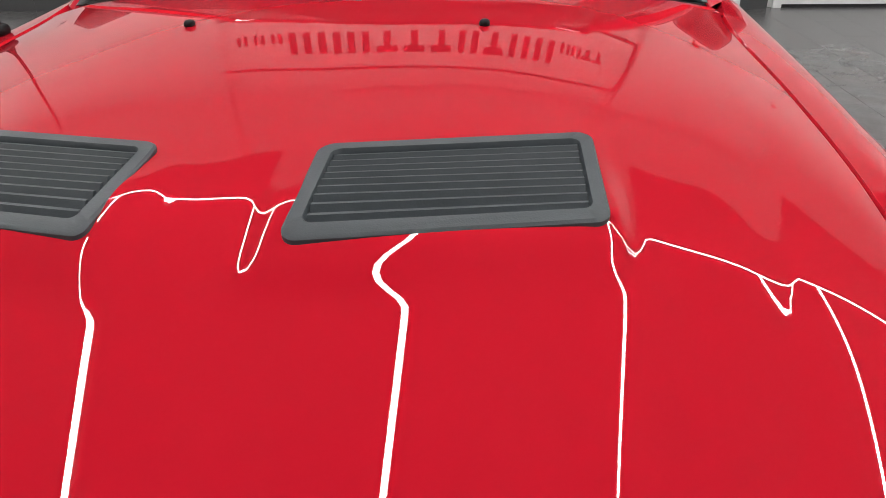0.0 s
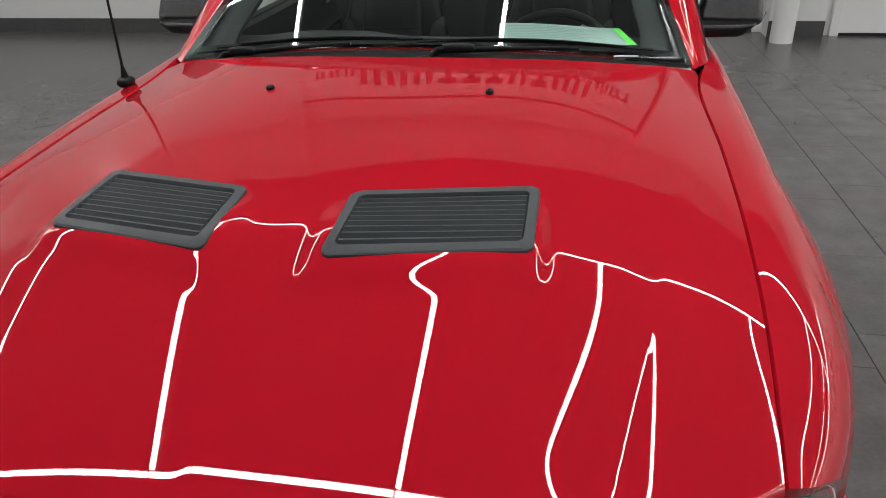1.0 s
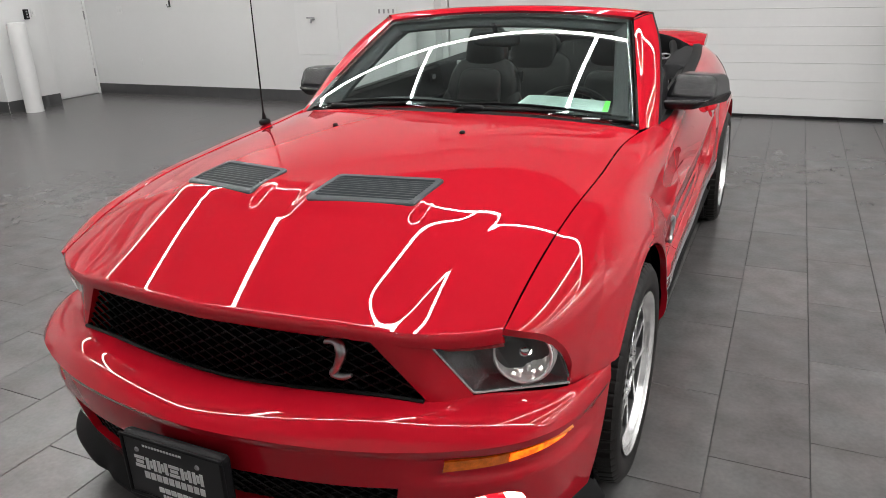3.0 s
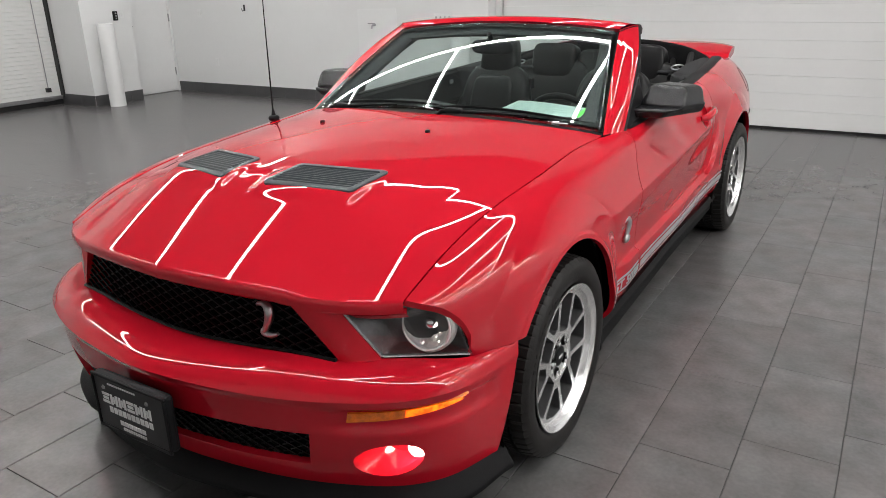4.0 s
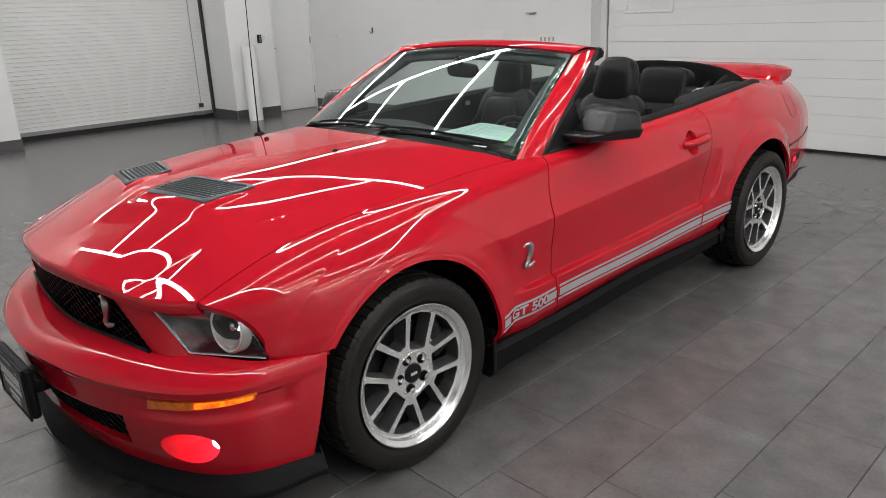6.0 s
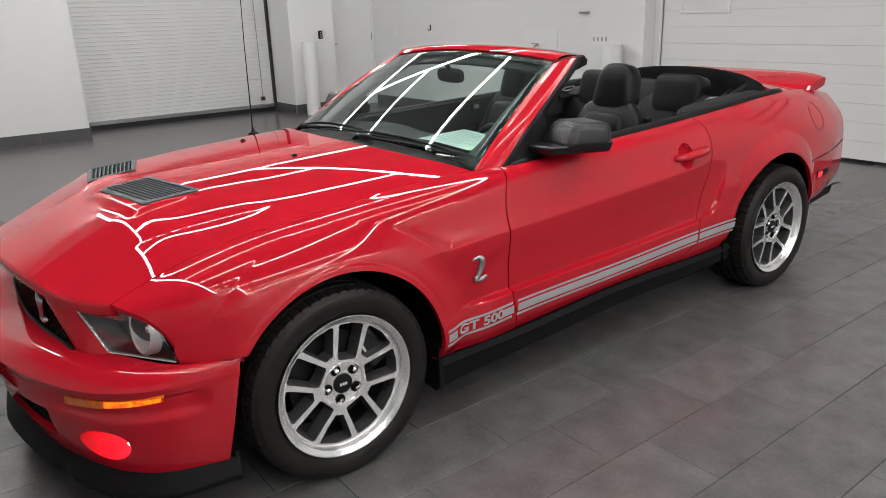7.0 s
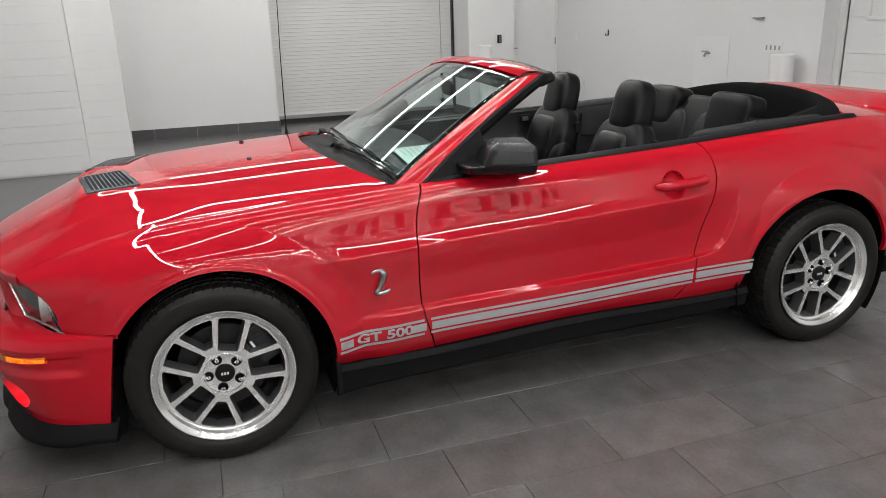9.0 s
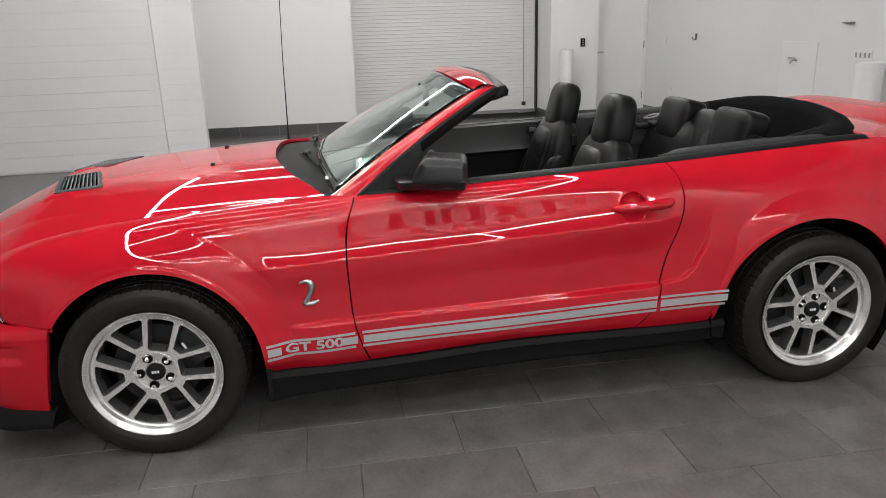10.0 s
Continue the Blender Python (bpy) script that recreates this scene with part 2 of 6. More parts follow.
def tube(name, path, radius, mat, parent=None, sides=10, label="", closed=False, flat=1.0):
    """A round bar along a path; radius may be one number or one for each point."""
    p = [Vector(q) for q in path]
    r = radius if isinstance(radius, (list, tuple, np.ndarray)) else [radius] * len(p)
    pts, faces = [], []
    side = None
    n = len(p)
    for i in range(n):
        a, b = (p[(i - 1) % n], p[(i + 1) % n]) if closed else (p[max(i - 1, 0)], p[min(i + 1, n - 1)])
        d = (b - a).normalized()
        if side is None:
            side = d.orthogonal().normalized()
        side = (side - d * side.dot(d)).normalized()
        up = d.cross(side)
        for k in range(sides):
            w = 2 * math.pi * k / sides
            pts.append(p[i] + (side * math.cos(w) * flat + up * math.sin(w)) * r[i])
    for i in range(n if closed else n - 1):
        for k in range(sides):
            a, b = i * sides, ((i + 1) % n) * sides
            faces.append([a + k, a + (k + 1) % sides, b + (k + 1) % sides, b + k])
    if not closed:
        faces += [list(range(sides))[::-1], list(range((n - 1) * sides, n * sides))]
    return smooth(part(name, (pts, faces), mat, parent, label), 45)


def lathe(name, profile, mat, parent=None, seg=64, axis="X", label="", angle=35, closed=False):
    """Turns a profile of (along, radius) round an axis."""
    pts, faces = [], []
    n = len(profile)
    for k in range(seg):
        w = 2 * math.pi * k / seg
        for a, r in profile:
            c, s = r * math.cos(w), r * math.sin(w)
            pts.append((a, c, s) if axis == "X" else (c, a, s) if axis == "Y" else (c, s, a))
    for k in range(seg):
        for j in range(n if closed else n - 1):
            a, b = k * n, ((k + 1) % seg) * n
            faces.append([a + j, a + (j + 1) % n, b + (j + 1) % n, b + j])
    bm = bmesh.new()
    me = bpy.data.meshes.new("turned")
    me.from_pydata(pts, [], faces)
    bm.from_mesh(me)
    bpy.data.meshes.remove(me)
    bmesh.ops.remove_doubles(bm, verts=bm.verts[:], dist=1e-6)
    bmesh.ops.recalc_face_normals(bm, faces=bm.faces[:])
    return smooth(part(name, bm, mat, parent, label), angle)


def lettering(text, size, m, mat, parent, name="lettering", depth=0.002, wide=1.0):
    """Words as a mesh, in the plane of the pose m."""
    c = bpy.data.curves.new(name, "FONT")
    c.body, c.size, c.extrude, c.align_x, c.align_y = text, size, depth, "CENTER", "CENTER"
    c.offset = size * 0.03
    tmp = bpy.data.objects.new(name, c)
    me = bpy.data.meshes.new_from_object(tmp)
    bpy.data.objects.remove(tmp)
    me.transform(m @ Matrix.Diagonal((wide, 1, 1, 1)))
    me.materials.clear()
    me.materials.append(mat)
    ob = new(name, me)
    ob.parent = parent
    return ob


# ---- the room ----
def slab(name, lo, hi, mat, parent=None, kind="", label="", category=""):
    ob = box(name, lo, hi, mat, parent)
    return tagged(ob, label, category, "", kind)


floor = slab("floor", (-9.4, -6.6, -0.2), (10.2, 6.9, -0.006), GROUT, kind="structure", label="dark grey porcelain tile floor with thin dark joints", category="floor")
slab("ceiling", (-9.4, -6.6, CEILING), (10.2, 6.9, CEILING + 0.2), CEIL, kind="structure", label="dark grey ceiling with linear lamps", category="ceiling")
slab("wall_west", (-9.4, -1.24, -0.006), (-8.18, 1.2, CEILING), WALL, kind="structure", label="smooth white painted wall beside the shutter", category="wall")
slab("wall_pier", (-9.4, 4.37, -0.006), (-8.18, 5.17, CEILING), WALL, kind="structure", label="white pier between shutter and side door", category="wall")
slab("wall_header", (-9.4, 1.2, 3.1), (-8.3, 4.37, CEILING), WALL, kind="structure", label="white wall above the rolling shutter", category="wall")
slab("wall_shutter_back", (-9.4, 1.2, -0.006), (-9.12, 4.37, 3.1), WALL, kind="structure", label="white wall behind the shutter", category="wall")
slab("wall_door_side", (-9.4, 5.17, -0.006), (-8.56, 6.17, CEILING), WALL, kind="structure", label="white wall around the side door", category="wall")
slab("wall_north", (-9.4, 6.17, -0.006), (-2.69, 6.9, CEILING), WALL, kind="structure", label="long smooth white painted back wall", category="wall")
slab("wall_north_header", (-2.69, 6.3, 2.42), (2.22, 6.9, CEILING), WALL, kind="structure", label="white wall above the sectional door", category="wall")
slab("wall_north_backing", (-2.69, 6.55, -0.006), (2.22, 6.9, 2.42), WALL, kind="structure", label="wall behind the sectional door", category="wall")
slab("wall_north_pier", (2.22, 6.12, -0.006), (2.72, 6.9, CEILING), WALL, kind="structure", label="white pier beside the sectional door", category="wall")
slab("wall_north_end", (2.72, 6.22, -0.006), (10.2, 6.9, CEILING), WALL, kind="structure", label="white wall around the second door", category="wall")
slab("wall_east", (9.6, -6.6, -0.006), (10.2, 6.22, CEILING), WALL, kind="structure", label="white side wall with dark lettering", category="wall")
slab("wall_south", (-5.8, -6.6, -0.006), (9.6, -6.0, CEILING), WALL, kind="structure", label="white front wall with a sign panel", category="wall")
slab("wall_stub", (-6.0, -1.24, -0.006), (-5.87, -0.765, CEILING), WALL, kind="structure", label="white projecting wall end", category="wall")
slab("wall_block", (-9.4, -6.6, -0.006), (-5.80, -1.24, CEILING), WALL, kind="structure", label="white ribbed panel wall", category="wall")

# ribbed cladding boards on the projecting walls
for i in range(20):
    z = 0.02 + i * 0.182
    box("cladding_board", (-5.80, -6.0, z), (-5.785, -1.245, z + 0.1805), DOOR_WHITE, bpy.data.objects["wall_block"], 0.0015)
    box("cladding_board", (-5.87, -1.235, z + 0.05), (-5.858, -0.77, z + 0.2305), DOOR_WHITE, bpy.data.objects["wall_stub"], 0.0015)


def skirting(lo, hi):
    ob = box("baseboard", lo, hi, BASE, None, 0.002)
    return tagged(ob, "dark grey tile skirting along the wall foot", "baseboard", "", "structure")


def skirting_run(a, b, fixed, axis, out):
    """Tile by tile along one wall, 0.6 m each."""
    s = a
    while s < b - 1e-3:
        e = min(s + 0.6, b)
        lo, hi = sorted((fixed, fixed + out * 0.012))
        if axis == "y":
            skirting((lo, s + 0.001, -0.004), (hi, e - 0.001, 0.15))
        else:
            skirting((s + 0.001, lo, -0.004), (e - 0.001, hi, 0.15))
        s = e


skirting_run(-1.23, 1.2, -8.18, "y", 1)
skirting_run(4.37, 5.17, -8.18, "y", 1)
skirting_run(-9.1, -8.18, 4.37, "x", -1)
skirting_run(-9.1, -8.168, 1.2, "x", 1)
skirting_run(-8.56, -2.69, 6.17, "x", -1)
skirting_run(2.22, 2.72, 6.12, "x", -1)


def rolling_shutter():
    """Slatted steel shutter with guides, bottom bar and hand chain."""
    root = tagged(new("roller_shutter"), "white slatted steel roller shutter, closed, with hand chain", "shutter")
    pts, faces = [], []
    for i in range(50):
        z = 0.13 + i * 0.06
        prof = [(-0.001, 0), (0.0016, 0.0012), (0.0019, 0.028), (0.0016, 0.0562), (-0.001, 0.0572), (-0.006, 0.0585)]
        for y in (1.2, 4.33):
            for dx, dz in prof:
                pts.append((-8.96 + dx, y, z + dz))
        o = i * 12
        faces += [(o + k, o + 6 + k, o + 7 + k, o + k + 1) for k in range(5)]
    for i in range(50):
        chunk = (pts[i * 12:(i + 1) * 12], [(k, k + 6, k + 7, k + 1) for k in range(5)])
        smooth(part("slat", chunk, SHUTTER, root), 12)
    box("bottom_bar", (-8.98, 1.21, 0.075), (-8.93, 4.34, 0.13), GREY_METAL, root, 0.004)
    box("bottom_seal", (-8.975, 1.21, 0.0), (-8.945, 4.34, 0.075), BLACK_METAL, root, 0.004)
    box("guide", (-8.99, 4.335, 0.1), (-8.9, 4.368, 3.1), BLACK_METAL, root, 0.003)
    box("backing", (-9.02, 1.2, 0.1), (-8.985, 4.36, 3.1), SHUTTER, root)
    tube("hand_chain", [(-8.9, 4.12, 3.0), (-8.9, 4.12, 0.25)], 0.007, GREY_METAL, root, 6)
    box("chain_keeper", (-8.93, 4.09, 0.2), (-8.87, 4.15, 0.26), BLACK_METAL, root, 0.005)
    box("bar_bracket", (-8.93, 4.03, 0.07), (-8.9, 4.19, 0.12), GREY_METAL, root, 0.004)
    return root


def bollard(x, y, r, h):
    root = tagged(new("bollard"), "white painted steel bollard with a domed cap", "bollard", "bollards")
    root.location = (x, y, 0)
    lathe("post", [(-0.005, 0.0), (-0.005, r), (h - 0.02, r), (h - 0.004, r * 0.98)], DOOR_WHITE, root, 40, "Z")
    lathe("cap", [(h - 0.006, r * 1.02), (h + 0.004, r * 1.0), (h + 0.012, r * 0.8), (h + 0.016, 0.0)], DOOR_WHITE, root, 40, "Z")
    return root


def sectional_door():
    """White insulated sectional door with ribbed panels and one small window."""
    root = tagged(new("sectional_door"), "white ribbed sectional overhead door, closed", "garage door")
    for i in range(5):
        z = 0.03 + i * 0.535
        for k in range(3):
            zz = z + k * 0.178
            box("panel", (-2.6, 6.40 + (0.003 if k else 0.0), zz + 0.0007), (2.14, 6.45, zz + 0.1773), DOOR_WHITE, root, 0.0015)
    box("bottom_seal", (-2.6, 6.41, 0.0), (2.14, 6.44, 0.03), BLACK_METAL, root)
    for x0 in (-2.37, 0.55):
        win = new("window_frame")
        win.parent = root
        for lo, hi in (((x0, 6.385, 1.42), (x0 + 0.62, 6.41, 1.46)), ((x0, 6.385, 1.83), (x0 + 0.62, 6.41, 1.87)), ((x0, 6.385, 1.46), (x0 + 0.04, 6.41, 1.83)), ((x0 + 0.58, 6.385, 1.46), (x0 + 0.62, 6.41, 1.83))):
            box("frame_bar", lo, hi, DOOR_WHITE, win, 0.004)
        box("pane", (x0 + 0.04, 6.396, 1.46), (x0 + 0.58, 6.399, 1.83), WHITE_INK, win)
    for x in (-2.69, 2.14):
        box("jamb_seal", (x, 6.36, 0.0), (x + 0.08, 6.4, 2.42), DOOR_WHITE, root, 0.006)
    return root


def side_door():
    root = tagged(new("side_door"), "white flush steel door, closed, with lever handle", "door")
    box("leaf", (-8.56, 5.19, 0.012), (-8.535, 6.12, 2.12), DOOR_WHITE, root, 0.002)
    box("frame", (-8.56, 6.12, 0.0), (-8.52, 6.165, 2.17), DOOR_WHITE, root, 0.003)
    box("frame", (-8.56, 5.17, 0.0), (-8.52, 5.19, 2.17), DOOR_WHITE, root, 0.003)
    for z in (0.32, 1.16, 1.95):
        tube("hinge", [(-8.525, 6.118, z - 0.06), (-8.525, 6.118, z + 0.06)], 0.011, GREY_METAL, root, 8)
    h = tube("lever_handle", [(-8.535, 5.27, 1.06), (-8.47, 5.27, 1.06), (-8.465, 5.38, 1.06)], 0.01, GREY_METAL, root, 8)
    return root


def white_door():
    root = tagged(new("service_door"), "white steel door in a white frame", "door")
    box("leaf", (2.87, 6.19, 0.03), (4.05, 6.216, 2.12), DOOR_WHITE, root, 0.003)
    box("threshold", (2.87, 6.185, 0.0), (4.05, 6.216, 0.03), BLACK_METAL, root)
    box("frame", (2.79, 6.17, 0.0), (2.87, 6.218, 2.2), DOOR_WHITE, root, 0.003)
    box("frame", (4.05, 6.17, 0.0), (4.13, 6.218, 2.2), DOOR_WHITE, root, 0.003)
    box("frame", (2.79, 6.17, 2.12), (4.13, 6.218, 2.2), DOOR_WHITE, root, 0.003)
    return root


rolling_shutter()
sectional_door()
side_door()
white_door()
bollard(-7.94, 4.56, 0.11, 1.14)
bollard(-2.99, 5.98, 0.125, 1.09)
bollard(2.30, 5.89, 0.1, 1.3)

# small fittings on the walls
keypad = tagged(new("keypad"), "black wall keypad with small buttons", "keypad")
box("case", (-8.178, 4.87, 1.17), (-8.15, 4.94, 1.30), BLACK, keypad, 0.006)
for i in range(3):
    box("button", (-8.151, 4.895, 1.19 + i * 0.035), (-8.146, 4.92, 1.21 + i * 0.035), GREY_METAL, keypad, 0.003)


def wall_plate(lo, hi, label, n=1, along="x"):
    ob = tagged(new("switch_plate"), label, "switch")
    box("plate", lo, hi, DOOR_WHITE, ob, 0.002)
    for i in range(n):
        u = (i + 0.5) / n
        if along == "x":
            x, y = lo[0] + (hi[0] - lo[0]) * u, lo[1]
            box("rocker", (x - 0.012, y - 0.005, (lo[2] + hi[2]) / 2 - 0.025), (x + 0.012, y + 0.002, (lo[2] + hi[2]) / 2 + 0.025), GREY_METAL if n > 2 else WHITE_INK, ob, 0.003)
        else:
            x, y = hi[0], lo[1] + (hi[1] - lo[1]) * u
            box("rocker", (x - 0.002, y - 0.012, (lo[2] + hi[2]) / 2 - 0.025), (x + 0.005, y + 0.012, (lo[2] + hi[2]) / 2 + 0.025), WHITE_INK, ob, 0.003)
    return ob


wall_plate((-8.178, 4.985, 1.2), (-8.17, 5.05, 1.3), "white light switch beside the keypad", 1, "y")
wall_plate((-7.88, 6.160, 1.16), (-7.78, 6.168, 1.28), "white double light switch on the wall", 2)
wall_plate((-7.6, 6.160, 0.42), (-7.53, 6.168, 0.54), "white low power socket on the wall", 1)
wall_plate((-3.47, 6.160, 1.09), (-3.21, 6.168, 1.2), "row of grey and white switches on the wall", 4)
hook = tagged(new("coat_hook"), "small dark metal hook on the wall", "hook")
box("plate", (-6.85, 6.158, 1.25), (-6.82, 6.168, 1.34), BLACK_METAL, hook, 0.003)
tube("prong", [(-6.835, 6.16, 1.26), (-6.835, 6.12, 1.25), (-6.835, 6.11, 1.29)], 0.006, BLACK_METAL, hook, 6)
hatch = tagged(new("access_panel"), "flush white access panel with a tap", "access panel")
box("leaf", (-4.7, 6.162, 0.62), (-4.06, 6.168, 1.265), DOOR_WHITE, hatch, 0.002)
tap = tube("tap", [(-4.41, 6.165, 1.06), (-4.41, 6.1, 1.06), (-4.41, 6.08, 1.02)], 0.014, GREY_METAL, hatch, 8)
box("tap_lever", (-4.48, 6.09, 1.075), (-4.36, 6.105, 1.09), GREY_METAL, hatch, 0.003)
bracket = tagged(new("wall_bracket"), "tiny grey bracket high on the white wall", "bracket")
box("arm", (-3.66, 6.12, 1.46), (-3.52, 6.168, 1.475), GREY_METAL, bracket, 0.003)


# ---- lamps ----
def led_tube(a, b, w=0.024):
    """A linear lamp under the ceiling: housing and lit strip."""
    a, b = Vector(a), Vector(b)
    root = tagged(new("linear_lamp"), "slim white linear ceiling lamp, lit", "ceiling lamp", "linear ceiling lamps")
    if abs(a.x - b.x) > abs(a.y - b.y):
        lo, hi = (min(a.x, b.x), a.y - w), (max(a.x, b.x), a.y + w)
    else:
        lo, hi = (a.x - w, min(a.y, b.y)), (a.x + w, max(a.y, b.y))
    box("housing", (*lo, a.z), (*hi, a.z + 0.05), DOOR_WHITE, root)
    axis = 0 if hi[0] - lo[0] > hi[1] - lo[1] else 1
    for u in (0.12, 0.88):
        c = [(lo[0] + hi[0]) / 2, (lo[1] + hi[1]) / 2]
        c[axis] = lo[axis] + (hi[axis] - lo[axis]) * u
        tube("cable", [(*c, a.z + 0.045), (*c, CEILING + 0.01)], 0.003, GREY_METAL, root, 6)
    n = max(1, round((hi[axis] - lo[axis]) / 2.0))
    for i in range(n):
        p, q = list(lo), list(hi)
        p[axis] = lo[axis] + (hi[axis] - lo[axis]) * i / n + 0.008
        q[axis] = lo[axis] + (hi[axis] - lo[axis]) * (i + 1) / n - 0.008
        p[1 - axis] += 0.004
        q[1 - axis] -= 0.004
        box("diffuser", (*p, a.z - 0.012), (*q, a.z - 0.002), LED, root)
    return root


LAMP_Z = 3.9
LAMP_X = (-6.5, -4.25, -2.05, 0.2, 2.15, 4.3, 6.4, 8.5)
for x in LAMP_X:
    edge = x < -6 or x > 8
    led_tube((x, -1.27, LAMP_Z), (x, 6.0 if edge else 2.62, LAMP_Z), 0.07 if x > 8 else 0.024)
for a, b in zip(LAMP_X, LAMP_X[1:]):
    for y in (-1.3, 2.65):
        led_tube((a - 0.02, y, LAMP_Z), (b - 0.025, y, LAMP_Z))

# sign panel over the sectional door and lettering bars on the side wall
sign = tagged(new("wall_sign"), "white sign panel above the door with a row of dark bars", "sign")
box("panel", (-2.75, 6.272, 2.72), (2.17, 6.298, 3.52), SIGN, sign, 0.003)
for lo, hi in (((-2.78, 2.69), (2.2, 2.72)), ((-2.78, 3.52), (2.2, 3.55)), ((-2.78, 2.72), (-2.75, 3.52)), ((2.17, 2.72), (2.2, 3.52))):
    box("frame_bar", (lo[0], 6.262, lo[1]), (hi[0], 6.298, hi[1]), LETTER, sign)
rng = random.Random(4)
for i in range(17):
    big = 2 < i < 13
    x = -2.52 + min(i, 3) * 0.2 + max(0, min(i - 3, 10)) * 0.318 + max(0, i - 13) * 0.15
    w, h = (0.235, 0.3) if big else (0.12, 0.14)
    z = 3.02
    if rng.random() < 0.5:
        box("mark", (x, 6.262, z), (x + w * 0.32, 6.2715, z + h), LETTER, sign, 0.003)
        box("mark", (x + w * 0.68, 6.262, z), (x + w, 6.2715, z + h), LETTER, sign, 0.003)
    else:
        box("mark", (x, 6.262, z + h * 0.7), (x + w, 6.2715, z + h), LETTER, sign, 0.003)
        box("mark", (x + w * 0.34, 6.262, z), (x + w * 0.66, 6.2715, z + h * 0.69), LETTER, sign, 0.003)
letters = tagged(new("wall_lettering"), "two rows of plain dark bars on the white side wall", "sign")
for z, h, n in ((2.85, 0.5, 6), (2.1, 0.62, 8)):
    pitch = 5.4 / n
    for i in range(n):
        y = 0.6 + i * pitch
        if rng.random() < 0.5:
            for k in (0, 0.42):
                box("mark", (9.585, y + pitch * k, z), (9.598, y + pitch * (k + 0.24), z + h), LETTER, letters, 0.003)
        else:
            box("mark", (9.585, y, z + h * 0.7), (9.598, y + pitch * 0.66, z + h), LETTER, letters, 0.003)
            box("mark", (9.585, y + pitch * 0.2, z), (9.598, y + pitch * 0.46, z + h * 0.69), LETTER, letters, 0.003)


# ---- the car ----
car = tagged(new("convertible_car"), "bright red two-door convertible with folded black top, silver side stripes", "car")
SIDES = ((1, "driver"), (-1, "passenger"))
ARCHES = ((0.01, 0.345, 0.398), (2.69, 0.345, 0.415))

# guide lines of the flank, from the hood gap and belt down to the sill: (y, x, z)
GUIDES = [spline(k) for k in (
    [(-0.66, 0.712, 0.745), (-0.633, 0.713, 0.757), (-0.45, 0.722, 0.828), (-0.21, 0.73, 0.882), (0.1, 0.738, 0.913), (0.62, 0.752, 0.95), (0.8, 0.795, 0.955), (1.4, 0.79, 0.98), (2.1, 0.765, 1.007), (2.6, 0.735, 1.03), (3.05, 0.69, 1.04), (3.4, 0.665, 1.015), (3.72, 0.62, 0.965)],
    [(-0.66, 0.73, 0.74), (-0.6, 0.775, 0.745), (-0.45, 0.80, 0.808), (-0.21, 0.813, 0.862), (0.1, 0.832, 0.89), (0.35, 0.846, 0.905), (0.62, 0.855, 0.918), (0.8, 0.857, 0.924), (1.4, 0.856, 0.945), (2.1, 0.83, 0.968), (2.6, 0.81, 0.985), (3.05, 0.775, 0.99), (3.4, 0.735, 0.965), (3.72, 0.67, 0.92)],
    [(-0.66, 0.75, 0.70), (-0.56, 0.812, 0.705), (-0.45, 0.852, 0.74), (-0.21, 0.88, 0.775), (0.1, 0.886, 0.782), (0.35, 0.884, 0.774), (0.62, 0.884, 0.768), (1.4, 0.882, 0.806), (2.1, 0.872, 0.842), (2.6, 0.89, 0.85), (3.05, 0.868, 0.85), (3.4, 0.825, 0.84), (3.72, 0.745, 0.82)],
    [(-0.66, 0.76, 0.62), (-0.51, 0.842, 0.60), (-0.32, 0.883, 0.60), (0.1, 0.9, 0.63), (0.62, 0.894, 0.64), (1.4, 0.891, 0.65), (2.1, 0.872, 0.67), (2.6, 0.905, 0.67), (3.05, 0.89, 0.68), (3.4, 0.85, 0.67), (3.72, 0.765, 0.66)],
    [(-0.66, 0.76, 0.52), (-0.32, 0.885, 0.5), (0.42, 0.898, 0.478), (0.58, 0.889, 0.48), (0.75, 0.885, 0.482), (1.4, 0.88, 0.515), (2.0, 0.868, 0.545), (2.3, 0.88, 0.555), (3.05, 0.888, 0.56), (3.4, 0.85, 0.56), (3.72, 0.765, 0.55)],
    [(-0.66, 0.76, 0.48), (-0.32, 0.885, 0.45), (0.42, 0.903, 0.44), (0.6, 0.889, 0.444), (0.75, 0.883, 0.448), (1.4, 0.882, 0.475), (2.0, 0.873, 0.495), (2.3, 0.882, 0.5), (3.05, 0.888, 0.5), (3.4, 0.845, 0.5), (3.72, 0.76, 0.5)],
    [(-0.66, 0.75, 0.4), (-0.32, 0.88, 0.38), (0.42, 0.898, 0.36), (0.6, 0.884, 0.363), (0.75, 0.877, 0.367), (1.4, 0.876, 0.385), (2.0, 0.868, 0.4), (2.3, 0.873, 0.405), (3.05, 0.88, 0.45), (3.4, 0.835, 0.455), (3.72, 0.75, 0.46)],
    [(-0.66, 0.74, 0.3), (-0.32, 0.86, 0.3), (0.42, 0.86, 0.29), (0.6, 0.846, 0.293), (0.8, 0.837, 0.296), (1.37, 0.838, 0.325), (2.3, 0.838, 0.33), (3.05, 0.865, 0.405), (3.4, 0.815, 0.41), (3.72, 0.73, 0.42)],
)]
DOOR_FRONT = spline([(0.27, 0.82), (0.3, 0.81), (0.474, 0.759), (0.638, 0.748), (0.751, 0.745), (0.861, 0.757), (0.97, 0.797)])
DOOR_REAR = spline([(0.3, 1.915), (0.34, 1.94), (0.452, 2.006), (0.526, 2.017), (0.646, 2.046), (0.762, 2.087), (0.877, 2.105), (0.947, 2.09), (1.02, 2.05)])


